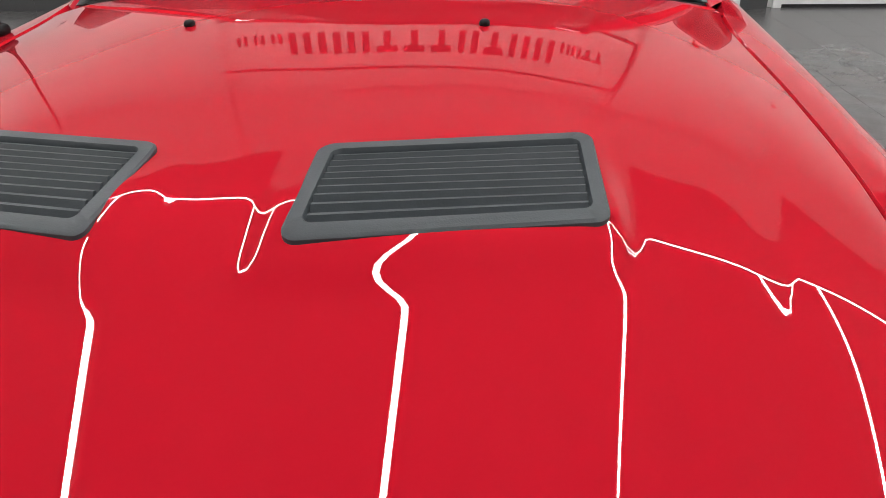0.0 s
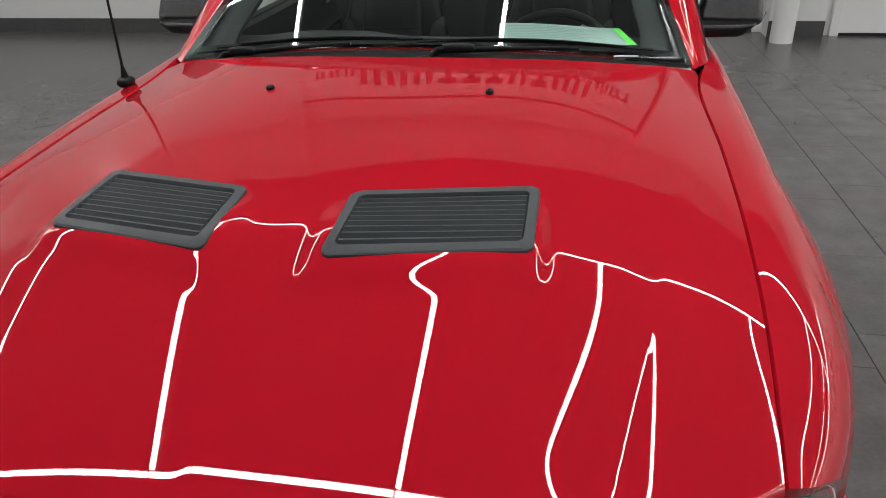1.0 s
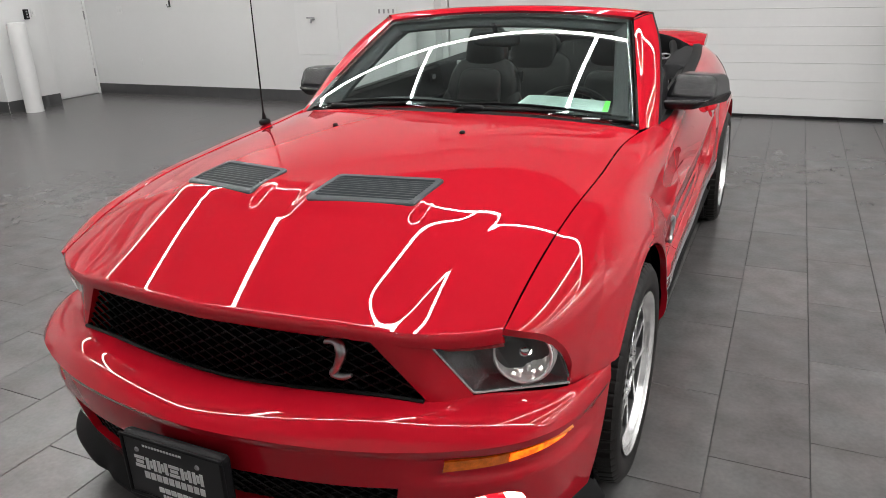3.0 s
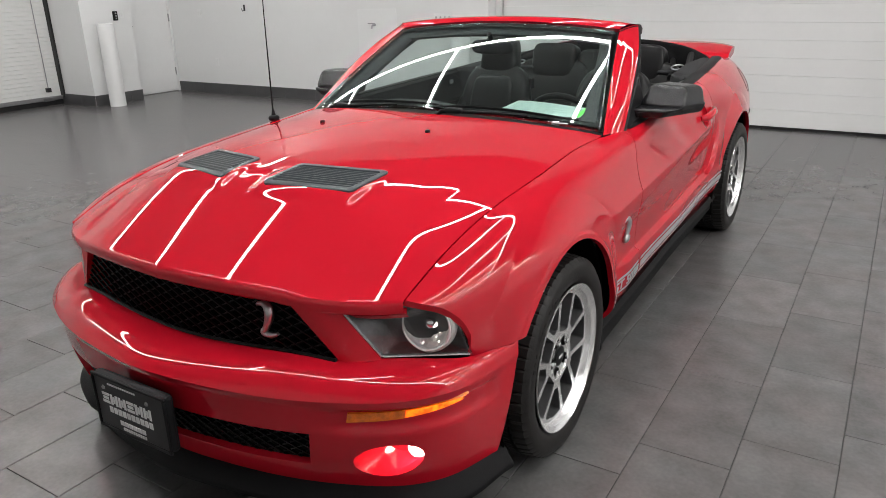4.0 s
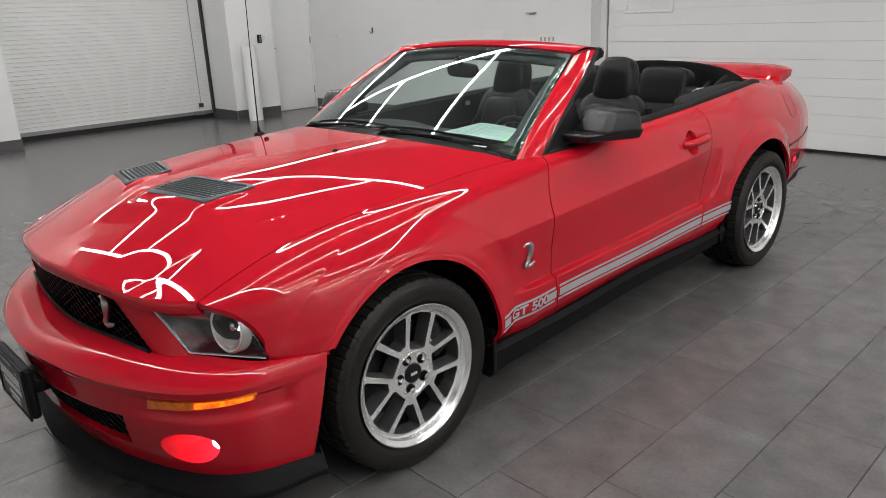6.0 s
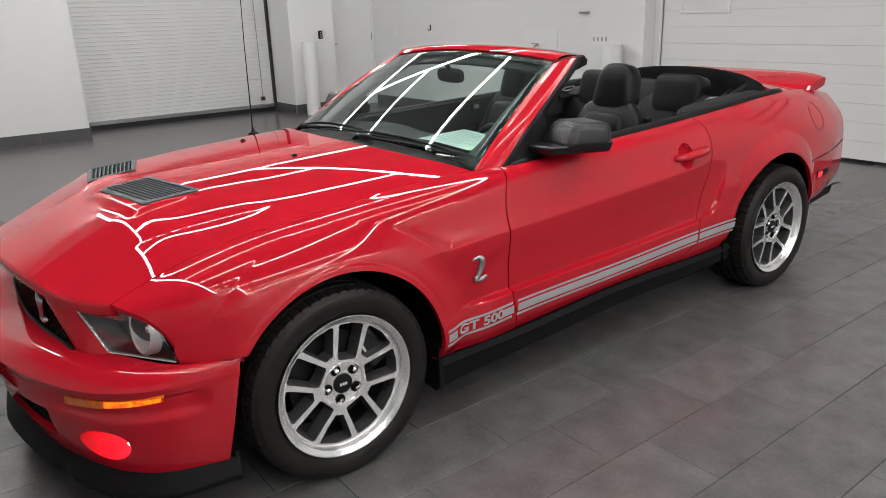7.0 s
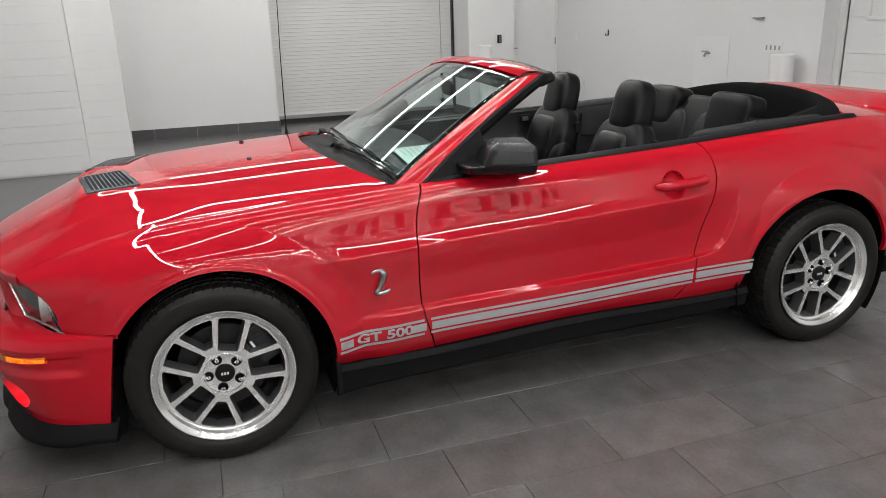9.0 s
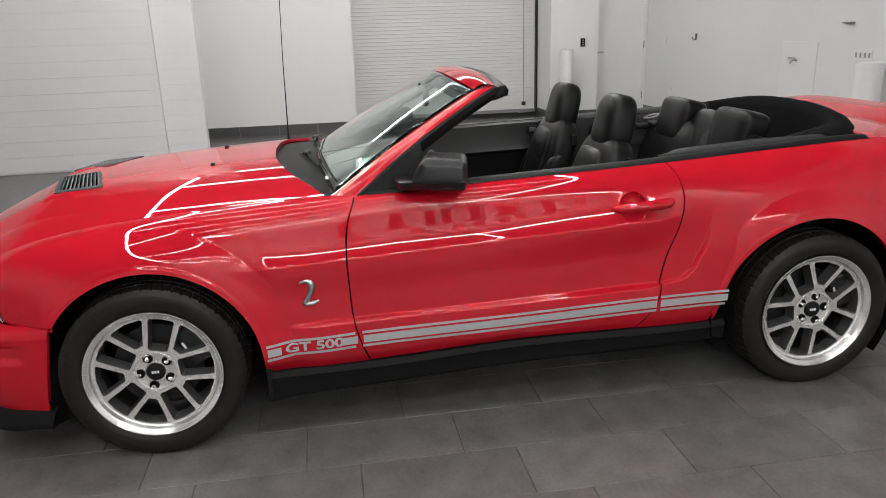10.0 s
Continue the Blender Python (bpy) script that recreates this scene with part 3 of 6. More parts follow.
def soft_step(a, b, x):
    """A step with no break in its curvature."""
    u = np.clip((np.asarray(x, float) - a) / (b - a), 0, 1)
    return u**3 * (u * (6 * u - 15) + 10)


def blurred(rows, sigma):
    """Evens out a table of values along its first axis, straight on at the ends."""
    n = int(3 * sigma) + 1
    w = np.exp(-0.5 * (np.arange(-n, n + 1) / sigma) ** 2)
    w /= w.sum()
    k = np.arange(n, 0, -1)[:, None]
    flat = rows.reshape(len(rows), -1)
    head = flat[:1] - k * (flat[1:2] - flat[:1])
    tail = flat[-1:] + k[::-1] * (flat[-1:] - flat[-2:-1])
    long = np.concatenate([head, flat, tail])
    return np.stack([np.convolve(c, w, "valid") for c in long.T], -1).reshape(rows.shape)


# the guide lines faired along the car, and the blend between them faired from top to sill
STATIONS = np.arange(-0.8, 3.85, 0.01)
FAIR = []
for line in GUIDES:
    even = blurred(line(STATIONS), 5.0)
    FAIR.append(spline(np.column_stack([STATIONS, even])[::2]))


def level_weights():
    v = np.linspace(0, 7, 701)
    i = np.clip(np.floor(v).astype(int), 0, 6)
    u = (v - i)[:, None]
    eye = np.eye(8)
    a, b, c, d = (eye[np.clip(k, 0, 7)] for k in (i - 1, i, i + 1, i + 2))
    m0, m1 = (c - a) / 2, (d - b) / 2
    w = (2 * u**3 - 3 * u**2 + 1) * b + (u**3 - 2 * u**2 + u) * m0 + (3 * u**2 - 2 * u**3) * c + (u**3 - u**2) * m1
    return blurred(w, 26.0)


LEVELS = level_weights()
SCOOP = spline([(0.50, 1.93), (0.517, 2.0), (0.53, 2.08), (0.56, 2.13), (0.63, 2.175), (0.71, 2.205), (0.78, 2.22), (0.9, 2.23)])


def flare(y, z):
    """How far the wheel arch swells out of the flank, with a firm outer edge."""
    d = 0.0
    for cy, cz, r in ARCHES:
        q = np.hypot(y - cy, z - cz)
        reach = 0.145 if cy < 1 else 0.115
        u = np.clip((q - r) / reach, 0, 1)
        firm = step(0.60, 0.72, z)
        swell = 0.024 * (firm * (1 - u * u) + (1 - firm) * (1 - soft_step(0.1, 1.0, u))) + 0.0035 * (1 - soft_step(r + 0.016, r + 0.026, q))
        d = np.maximum(d, swell * step(0.26, 0.36, z) * (1 - 0.75 * step(0.76, 0.92, z)))
    return d


def ledge(y, z):
    """The lower body stands proud of the door below one line, which turns up into the scoop behind the door."""
    low = soft_step(-0.011, 0.011, 0.486 + 0.0246 * (y - 0.78) - z) * step(0.48, 0.66, y)
    back = soft_step(-0.006, 0.014, y - SCOOP(z)[..., 0]) * (1 - step(0.60, 0.82, z)) * (1 - step(2.24, 2.5, y))
    return 0.024 * np.maximum(low, back) * (1 - step(2.3, 2.6, y))


def crease(y, z):
    """The character line along the fender and door: hollow above it, tucked below."""
    zc = 0.748 + 0.048 * (y - 1.02)
    up = np.clip((zc + 0.15 - z) / 0.15, 0, 1) ** 2.4
    down = 1 - step(-0.02, 0.15, zc - z)
    return 0.022 * (1 + 0.13 * step(1.2, 1.7, y)) * np.where(z > zc, up, down / (1 - step(-0.02, 0.15, 0.0))) * step(0.47, 0.60, np.hypot(y - 0.01, z - 0.345)) * step(-0.05, 0.12, y) * (1 - step(1.95, 2.15, y))


def side(y, v):
    """The point of the flank at length y and level v (0 at the top, 7 at the sill)."""
    y, v = np.broadcast_arrays(np.asarray(y, float), np.asarray(v, float))
    q = np.clip(v, 0, 7) * 100
    i = np.minimum(q.astype(int), 699)
    u = (q - i)[..., None]
    w = LEVELS[i] * (1 - u) + LEVELS[i + 1] * u
    s = sum(w[..., k:k + 1] * f(y) for k, f in enumerate(FAIR))
    z = s[..., 1]
    return np.stack([s[..., 0] + np.maximum(flare(y, z), ledge(y, z)) + crease(y, z), y, z], -1)


VV = np.linspace(0, 7, 281)


def flank_x(y, z):
    """How far out the flank is at (y, z)."""
    y, z = np.broadcast_arrays(np.asarray(y, float), np.asarray(z, float))
    out = np.empty(y.shape)
    for k in np.ndindex(y.shape):
        s = side(np.full(VV.shape, y[k]), VV)
        out[k] = np.interp(-z[k], -s[:, 2], s[:, 0])
    return out


def level_at(y, z):
    s = side(np.full(VV.shape, y), VV)
    return float(np.interp(-z, -s[:, 2], VV))


def flank_panel(front, rear, n, m, low=None, top=0.0, ease=1.0):
    """Grid between two bounding lines y(z); low(y) gives the last level."""
    a, b = np.meshgrid(np.linspace(0, 1, n) ** ease, np.linspace(0, 1, m), indexing="ij")
    y = front(0.6) * (1 - a) + rear(0.6) * a
    for _ in range(12):
        last = 7.0 if low is None else low(y)
        v = top + (last - top) * b
        p = side(y, v)
        y = 0.5 * y + 0.5 * (front(p[..., 2]) * (1 - a) + rear(p[..., 2]) * a)
    last = 7.0 if low is None else low(y)
    return side(y, top + (last - top) * b)


def cut_arch(p):
    """Drops the cells inside the wheel openings and lays the rim on a true circle."""
    keep = np.ones((p.shape[0] - 1, p.shape[1] - 1), bool)
    for cy, cz, r in ARCHES:
        dy, dz = p[..., 1] - cy, p[..., 2] - cz
        q = np.hypot(dy, dz)
        inside = q < r
        keep &= ~(inside[:-1, :-1] & inside[1:, :-1] & inside[:-1, 1:] & inside[1:, 1:])
        s = np.where(inside, r / np.maximum(q, 1e-6), 1.0)
        p[..., 1], p[..., 2] = cy + dy * s, cz + dz * s
    return p, keep


def mirrored(p, sign):
    return p * np.array([sign, 1, 1])


def both(name, grid, mat, out=(1, 0, 0.2), keep=None, flange=0.014, parent=None, angle=32, label="", inward=None):
    return [skin(name, mirrored(grid, s), mat, parent or car, (out[0] * s, out[1], out[2]), flange, keep, angle, label, inward) for s, _ in SIDES]


FENDER_FRONT = spline([(0.29, -0.45), (0.56, -0.47), (0.577, -0.497), (0.64, -0.515), (0.70, -0.55), (0.735, -0.59), (0.757, -0.636), (0.8, -0.66)])
SEAM = 0.563
seam_level = spline([(y, level_at(y, SEAM)) for y in np.linspace(-0.64, 0.82, 30)])
one = lambda f: (lambda z: f(z)[..., 0])
a, b = np.meshgrid(np.linspace(0, 1, 190), np.concatenate([np.linspace(0, 1, 100), np.linspace(1, 2, 60)[1:]]), indexing="ij")
y = -0.5 * (1 - a) + 0.76 * a
for _ in range(12):
    vb = seam_level(y)[..., 0]
    v = np.where(b < 1, vb * b, vb + (7 - vb) * (b - 1))
    z = side(y, v)[..., 2]
    y = 0.5 * y + 0.5 * (one(FENDER_FRONT)(z) * (1 - a) + (one(DOOR_FRONT)(z) - 0.003) * a)
vb = seam_level(y)[..., 0]
grid, keep = cut_arch(side(y, np.where(b < 1, vb * b, vb + (7 - vb) * (b - 1))))
keep &= ~((b[:-1, :-1] >= 0.999) & (y[1:, 1:] < 0.15))


def turned_in(p):
    """The rim turns in at the wheel openings and down elsewhere."""
    near = any(math.hypot(p[1] - cy, p[2] - cz) < r + 0.03 for cy, cz, r in ARCHES)
    return (-math.copysign(1, p[0]), 0, 0) if near else (-math.copysign(0.5, p[0]), 0, -0.85)


fenders = both("front_fender", grid, PAINT, keep=keep, flange=0.02, inward=turned_in)
grid = flank_panel(lambda z: one(DOOR_FRONT)(z) + 0.003, lambda z: one(DOOR_REAR)(z) - 0.003, 130, 180)
dy, dz = grid[..., 1] - 1.885, grid[..., 2] - 0.853
q = np.hypot(dy, dz)
inside = q < 0.058
keep = ~(inside[:-1, :-1] & inside[1:, :-1] & inside[:-1, 1:] & inside[1:, 1:])
fix = np.where(inside, 0.058 / np.maximum(q, 1e-6), 1.0)
grid[..., 1], grid[..., 2] = 1.885 + dy * fix, 0.853 + dz * fix
doors = both("door", grid, PAINT, keep=keep, label="red door with black mirror and flush handle")
grid, keep = cut_arch(flank_panel(lambda z: one(DOOR_REAR)(z) + 0.003, lambda z: 3.72 + 0 * z, 230, 150, ease=1.7))
quarters = both("rear_quarter", grid, PAINT, keep=keep, flange=0.02, inward=turned_in)


# wheel housings
for cy, cz, r in ARCHES:
    for s, _ in SIDES:
        pts, faces = [], []
        for i in range(41):
            w = math.radians((-24 if cy < 1 else -33) + (224 if cy < 1 else 231) * i / 40)
            for x in (0.875 if cy < 1 else 0.885, 0.5):
                pts.append((s * x, cy + (r + 0.02) * math.cos(w), cz + (r + 0.02) * math.sin(w)))
        faces = [(2 * i, 2 * i + 1, 2 * i + 3, 2 * i + 2) for i in range(40)]
        faces.append([2 * i + 1 for i in range(41)])
        part("wheel_arch_liner", (pts, faces), WELL, car)

# hood
MID_Y = np.linspace(-0.9, 0.75, 331)
MID_SLOPE = 0.51 - 0.07 * (MID_Y + 0.835) / 0.33
MID_SLOPE = MID_SLOPE + (0.080 - 0.034 * (MID_Y + 0.36) / 0.8 - MID_SLOPE) * soft_step(-0.525, -0.345, MID_Y)
MID_Z = np.concatenate([[0], np.cumsum((MID_SLOPE[1:] + MID_SLOPE[:-1]) / 2 * 0.005)])
MID_Z += 0.979 - np.interp(-0.31, MID_Y, MID_Z)
HOOD_MID = spline(np.column_stack([MID_Y, MID_Z])[::4])
GAP = np.array([FAIR[0](y) for y in np.arange(-0.9, 0.76, 0.02)])
HOOD_EDGE = spline(np.column_stack([np.arange(-0.9, 0.76, 0.02), GAP[:, 1]]))
HOOD_HALF = spline(np.column_stack([np.arange(-0.9, 0.76, 0.02), np.minimum(GAP[:, 0] - 0.0035, 0.750)]))
HOOD_FRONT = spline([(0, -0.832), (0.2, -0.814), (0.42, -0.773), (0.56, -0.728), (0.65, -0.680), (0.713, -0.633)])
HOOD_REAR = spline([(0, 0.462), (0.3, 0.487), (0.55, 0.565), (0.75, 0.68)])


def vent_space(x, y):
    """Where (|x|, y) lies in the vent: across 0 to 1, back 0 to 1."""
    a = (np.abs(x) - 0.093) / 0.288
    f, r = -0.480 + 0.064 * a, -0.310 + 0.080 * a
    return a, (y - f) / (r - f)


def hood_z(x, y):
    x, y = np.broadcast_arrays(np.asarray(x, float), np.asarray(y, float))
    mid, edge, half = HOOD_MID(y)[..., 0], HOOD_EDGE(y)[..., 0], HOOD_HALF(y)[..., 0]
    q = np.abs(x) / half
    # flat crown between two creases that run from the vents towards the lamps, falling off outside them
    qc = (0.50 + 0.14 * (y + 0.52)) / half
    out = np.clip((q - qc) / (1 - qc), -1, 1.2)
    gentle, steep = 0.37 * (q / qc) ** 2, 0.37 + 0.45 * out + 0.18 * out * np.abs(out)
    crown = 0.5 * (gentle + steep + np.sqrt((gentle - steep) ** 2 + 0.02**2))
    k = 1 - soft_step(-0.40, 0.0, y)
    z = mid + (edge - mid) * (k * crown + (1 - k) * q**2.8)
    # the raised middle falls off to a fold that runs from the vents to the lamps
    fold = np.clip(0.555 + 0.2 * (y + 0.45), 0.50, 0.62)
    u = np.clip((np.abs(x) - 0.345) / (fold - 0.345), 0, 1)
    rise = np.clip((half - np.abs(x)) / (half - fold), 0, 1)
    z = z - 0.016 * u * u * (3 - 2 * u) * np.where(np.abs(x) > fold, rise, 1.0) * (0.4 + 0.6 * soft_step(-0.80, -0.66, y)) * (1 - soft_step(-0.38, 0.08, y))
    # faint ridge along the middle, raised pads round the vents
    ridge = 0.0026 * (1 - np.tanh(np.sqrt(x * x + 0.004**2) / 0.09)) * (1 - soft_step(-0.50, -0.38, y))
    a, b = vent_space(x, y)
    pad = soft_step(-0.19, -0.015, a) * (1 - soft_step(1.015, 1.13, a)) * soft_step(-0.40, -0.03, b) * (1 - soft_step(0.0, 1.15, b))
    return z + ridge + 0.008 * pad - 0.0005


def hood_grid(n, m):
    a, b = np.meshgrid(np.linspace(-1, 1, n), np.linspace(0, 1, m), indexing="ij")
    x = a * 0.72
    for _ in range(8):
        y = HOOD_FRONT(np.abs(x))[..., 0] * (1 - b) + HOOD_REAR(np.abs(x))[..., 0] * b
        x = a * HOOD_HALF(y)[..., 0]
    return np.stack([x, y, hood_z(x, y)], -1)


grid = hood_grid(221, 180)
lip = [grid[:, :1] + np.array(d) for d in ((0, 0.012, -0.042), (0, -0.001, -0.036), (0, -0.005, -0.022), (0, -0.004, -0.008))]
grid = np.concatenate(lip + [grid], 1)
centre = (grid[:-1, :-1] + grid[1:, 1:]) / 2
a, b = vent_space(centre[..., 0], centre[..., 1])
hood = skin("hood", grid, PAINT, car, (0, 0, 1), 0.016, ~((a > 0.02) & (a < 0.98) & (b > 0.03) & (b < 0.97)), 40)


def hood_vent(s):
    """Grey louvred insert in the hood."""
    def at(a, b, h):
        x = 0.093 + 0.288 * a
        f, r = -0.480 + 0.064 * a, -0.310 + 0.080 * a
        y = f + (r - f) * b
        return (s * x, y, float(hood_z(x, y)) + h)

    def outline(inset, rad, h, k=7):
        pts = []
        for ca, cb, w0 in ((1 - inset * 0.55 - rad * 0.55, 1 - inset - rad, 0), (inset * 0.55 + rad * 0.55, 1 - inset - rad, 90), (inset * 0.55 + rad * 0.55, inset + rad, 180), (1 - inset * 0.55 - rad * 0.55, inset + rad, 270)):
            for i in range(k):
                w = math.radians(w0 + 90 * i / (k - 1))
                pts.append(at(ca + rad * 0.55 * math.cos(w), cb + rad * math.sin(w), h))
        return pts
    rings = [outline(-0.03, 0.10, -0.02), outline(-0.03, 0.10, 0.0045), outline(-0.015, 0.10, 0.0065), outline(0.07, 0.07, 0.006), outline(0.085, 0.055, 0.001), outline(0.095, 0.05, -0.03)]
    pts = [p for r in rings for p in r]
    k = len(rings[0])
    faces = [(i * k + j, i * k + (j + 1) % k, (i + 1) * k + (j + 1) % k, (i + 1) * k + j) for i in range(5) for j in range(k)]
    vent = smooth(part("hood_vent", (pts, faces), VENT, car, "grey louvred hood vent"), 30)
    # flat black sheet below the louvres, painted shade in place of an open depth
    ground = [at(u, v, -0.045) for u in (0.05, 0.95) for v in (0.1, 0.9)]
    part("cavity", (ground, [(0, 1, 3, 2)]), SHADE_BLACK, vent)
    for i in range(9):
        b0 = 0.092 + i * 0.089
        p = []
        for a in (0.05, 0.95):
            p += [at(a, b0, -0.008), at(a, b0 + 0.050, 0.004), at(a, b0 + 0.076, 0.003), at(a, b0 + 0.02, -0.018)]
        smooth(part("louvre", (p, [(0, 4, 5, 1), (1, 5, 6, 2), (2, 6, 7, 3), (3, 7, 4, 0), (0, 1, 2, 3), (4, 7, 6, 5)]), VENT, vent), 30)


for s, _ in SIDES:
    hood_vent(s)
for s, _ in SIDES:
    z = float(hood_z(0.252, 0.2))
    pillow("washer_nozzle", (s * 0.252, 0.205, z + 0.003), (0.018, 0.022, 0.015), BLACK, hood, 2.4, 6)

# front bumper
PLAN = spline([(0, 0, -0.955), (0.16, 0.2, -0.935), (0.32, 0.42, -0.893), (0.46, 0.6, -0.825), (0.58, 0.757, -0.737), (0.7, 0.853, -0.612), (0.82, 0.882, -0.49), (1.0, 0.900, -0.352)])
SHELF = spline([(0, 0, -0.788, 0.562), (0.16, 0.2, -0.780, 0.572), (0.36, 0.5, -0.735, 0.586), (0.42, 0.56, -0.713, 0.58), (0.5, 0.645, -0.648, 0.578), (0.75, 0.84, -0.505, 0.566), (0.86, 0.868, -0.42, 0.562), (1.0, 0.888, -0.33, 0.559)])


def faired(line, odd):
    """Evens out a half plan, taken as mirrored across the middle; odd: which values change sign there."""
    t = np.linspace(0, 1, 101)
    v = line(t)
    whole = np.concatenate([v[:0:-1] * np.where(odd, -1, 1), v])
    return spline(np.column_stack([t, blurred(whole, 4.5)[100:]])[::2])


PLAN = faired(PLAN, [True, False])
SHELF = faired(SHELF, [True, False, False])
TUCK = spline([(0, 0.09), (0.35, 0.085), (0.6, 0.068), (0.8, 0.045), (1.0, 0.02)])


def bumper_point(s, b):
    """s: centre to wheel arch; b: 0 at the shelf's back, 1 at the crease, 2 at the lower edge."""
    s, b = np.broadcast_arrays(np.asarray(s, float), np.asarray(b, float))
    q = SHELF(s)
    s = s * (1 - 0.08 * np.clip(b - 1, 0, 1))
    p = PLAN(s)
    e = 1e-3
    t = PLAN(np.minimum(s + e, 1)) - PLAN(np.maximum(s - e, 0))
    t = t / np.linalg.norm(t, axis=-1, keepdims=True)
    inward = np.stack([-t[..., 1], t[..., 0]], -1)
    crease_z = 0.522 - 0.004 * s
    u = np.clip(b, 0, 1)[..., None]
    top = np.concatenate([q[..., :2] * (1 - u) + p * u, crease_z[..., None] + (q[..., 2:] - crease_z[..., None]) * (1 - u ** 4.0)], -1)
    w = np.clip(b - 1, 0, 1)
    low_z = 0.205 + 0.01 * s
    z = crease_z + (low_z - crease_z) * w
    depth = TUCK(s)[..., 0] * (0.12 * step(0, 0.08, w) + 0.88 * w**1.9)
    slot = 0.014 * step(0.085, 0.115, w) * (1 - step(0.25, 0.36, w)) * step(0.40, 0.5, s) * (1 - step(0.80, 0.9, s))
    xy = p + inward * (depth + slot)[..., None]
    face = np.concatenate([xy, z[..., None]], -1)
    return np.where((b <= 1)[..., None], top, face)


HALF_S = np.concatenate([np.linspace(0, 0.42, 25), np.linspace(0.42, 1, 46)[1:]])
FULL_S = np.concatenate([-HALF_S[:0:-1], HALF_S])
BB = np.concatenate([np.linspace(0, 0.9, 9), np.linspace(0.92, 1.08, 7), np.linspace(1.1, 1.36, 10), np.linspace(1.385, 1.82, 16), np.linspace(1.84, 2.0, 5)])
FOG_S, FOG_B, FOG_RS, FOG_RB = 0.588, 1.655, 0.076, 0.19
sg, bg = np.meshgrid(FULL_S, BB, indexing="ij")
ds, db = (np.abs(sg) - FOG_S) / FOG_RS, (bg - FOG_B) / FOG_RB
rr = np.hypot(ds, db)
inside = rr < 1
keep = ~(inside[:-1, :-1] & inside[1:, :-1] & inside[:-1, 1:] & inside[1:, 1:])
fix = np.where(inside, 1 / np.maximum(rr, 1e-6), 1.0)
sg2 = np.where(inside, np.sign(sg) * (FOG_S + ds * fix * FOG_RS), sg)
bg2 = np.where(inside, FOG_B + db * fix * FOG_RB, bg)
sc, bc = (sg[:-1, :-1] + sg[1:, 1:]) / 2, (bg[:-1, :-1] + bg[1:, 1:]) / 2
keep &= ~((np.abs(sc) < 0.42) & (bc > 1.372) & (bc < 1.735))
grid = bumper_point(np.abs(sg2), bg2)
grid[..., 0] *= np.where(sg < 0, -1, 1)
bumper = skin("front_bumper", grid, PAINT, car, (0, -1, 0.3), 0.02, keep, 26, "red front bumper with fog lamps and black lower lip")

# red struts between grille and headlamps
strut_top = [(0.43, -0.77, 0.745), (0.548, -0.722, 0.74)]
strut_low = [(0.562, -0.722, 0.572), (0.648, -0.654, 0.572)]
grid = np.array([[[(np.array(strut_top[0]) * (1 - u) + np.array(strut_top[1]) * u) * (1 - w) + (np.array(strut_low[0]) * (1 - u) + np.array(strut_low[1]) * u) * w - np.array((0, 0.012 * math.sin(math.pi * u), 0)) for w in np.linspace(0, 1, 9)] for u in np.linspace(0, 1, 9)]])[0]
both("grille_strut", grid, PAINT, (0.4, -1, 0), None, 0.05, bumper)
# roof of the grille mouth and lip over the headlamps
grid = np.array([[(x, float(HOOD_FRONT(abs(x))[0]) + 0.012 + d, float(hood_z(x, float(HOOD_FRONT(abs(x))[0]))) - 0.043 - 0.02 * (d > 0.02)) for d in (0, 0.015, 0.03)] for x in np.linspace(-0.70, 0.70, 41)])
skin("nose_panel", grid, PAINT, bumper, (0, 0, -1), 0)
grid = np.array([[(x, -0.787 + 0.07 * (x / 0.56) ** 2 + d, z) for d, z in ((0, float(SHELF(min(1, abs(x) / 1.33))[2]) - 0.002), (0.02, float(SHELF(min(1, abs(x) / 1.33))[2]) - 0.01))] for x in np.linspace(-0.57, 0.57, 31)])
skin("mouth_floor", grid, PAINT, bumper, (0, 0, 1), 0)


def lattice(name, width, low, high, plane, pitch, slope, parent, r=0.0022, tilt=0.0):
    """Crossed bars of a grille between two curves z(x), on a surface y(x)."""
    pts, faces = [], []

    def bar(p, q):
        d = (q - p).normalized()
        a = d.cross(Vector((0, 1, 0))).normalized() * r
        b = Vector((0, 1, 0)) * r * 2.0
        o = len(pts)
        for e in (p, q):
            pts.extend([e + a - b, e + a + b, e - a + b, e - a - b])
        faces.extend([(o, o + 4, o + 5, o + 1), (o + 1, o + 5, o + 6, o + 2), (o + 2, o + 6, o + 7, o + 3), (o + 3, o + 7, o + 4, o)])
    for sgn in (1, -1):
        n = int(2 * width / pitch) + 40
        for i in range(-n, n):
            x0 = i * pitch
            xs = np.linspace(-width, width, 561)
            zs = 0.5 * (low(0) + high(0)) + sgn * slope * (xs - x0)
            ok = [(x, z) for x, z in zip(xs, zs) if low(x) <= z <= high(x)]
            if len(ok) < 3:
                continue
            m = max(2, len(ok) // 24 + 1)
            ids = np.linspace(0, len(ok) - 1, m).astype(int)
            chain = [Vector((ok[j][0], plane(ok[j][0]) + tilt * (ok[j][1] - 0.6) + (0.003 if sgn > 0 else 0), ok[j][1])) for j in ids]
            for p, q in zip(chain, chain[1:]):
                bar(p, q)
    return part(name, (pts, faces), MESH, parent)


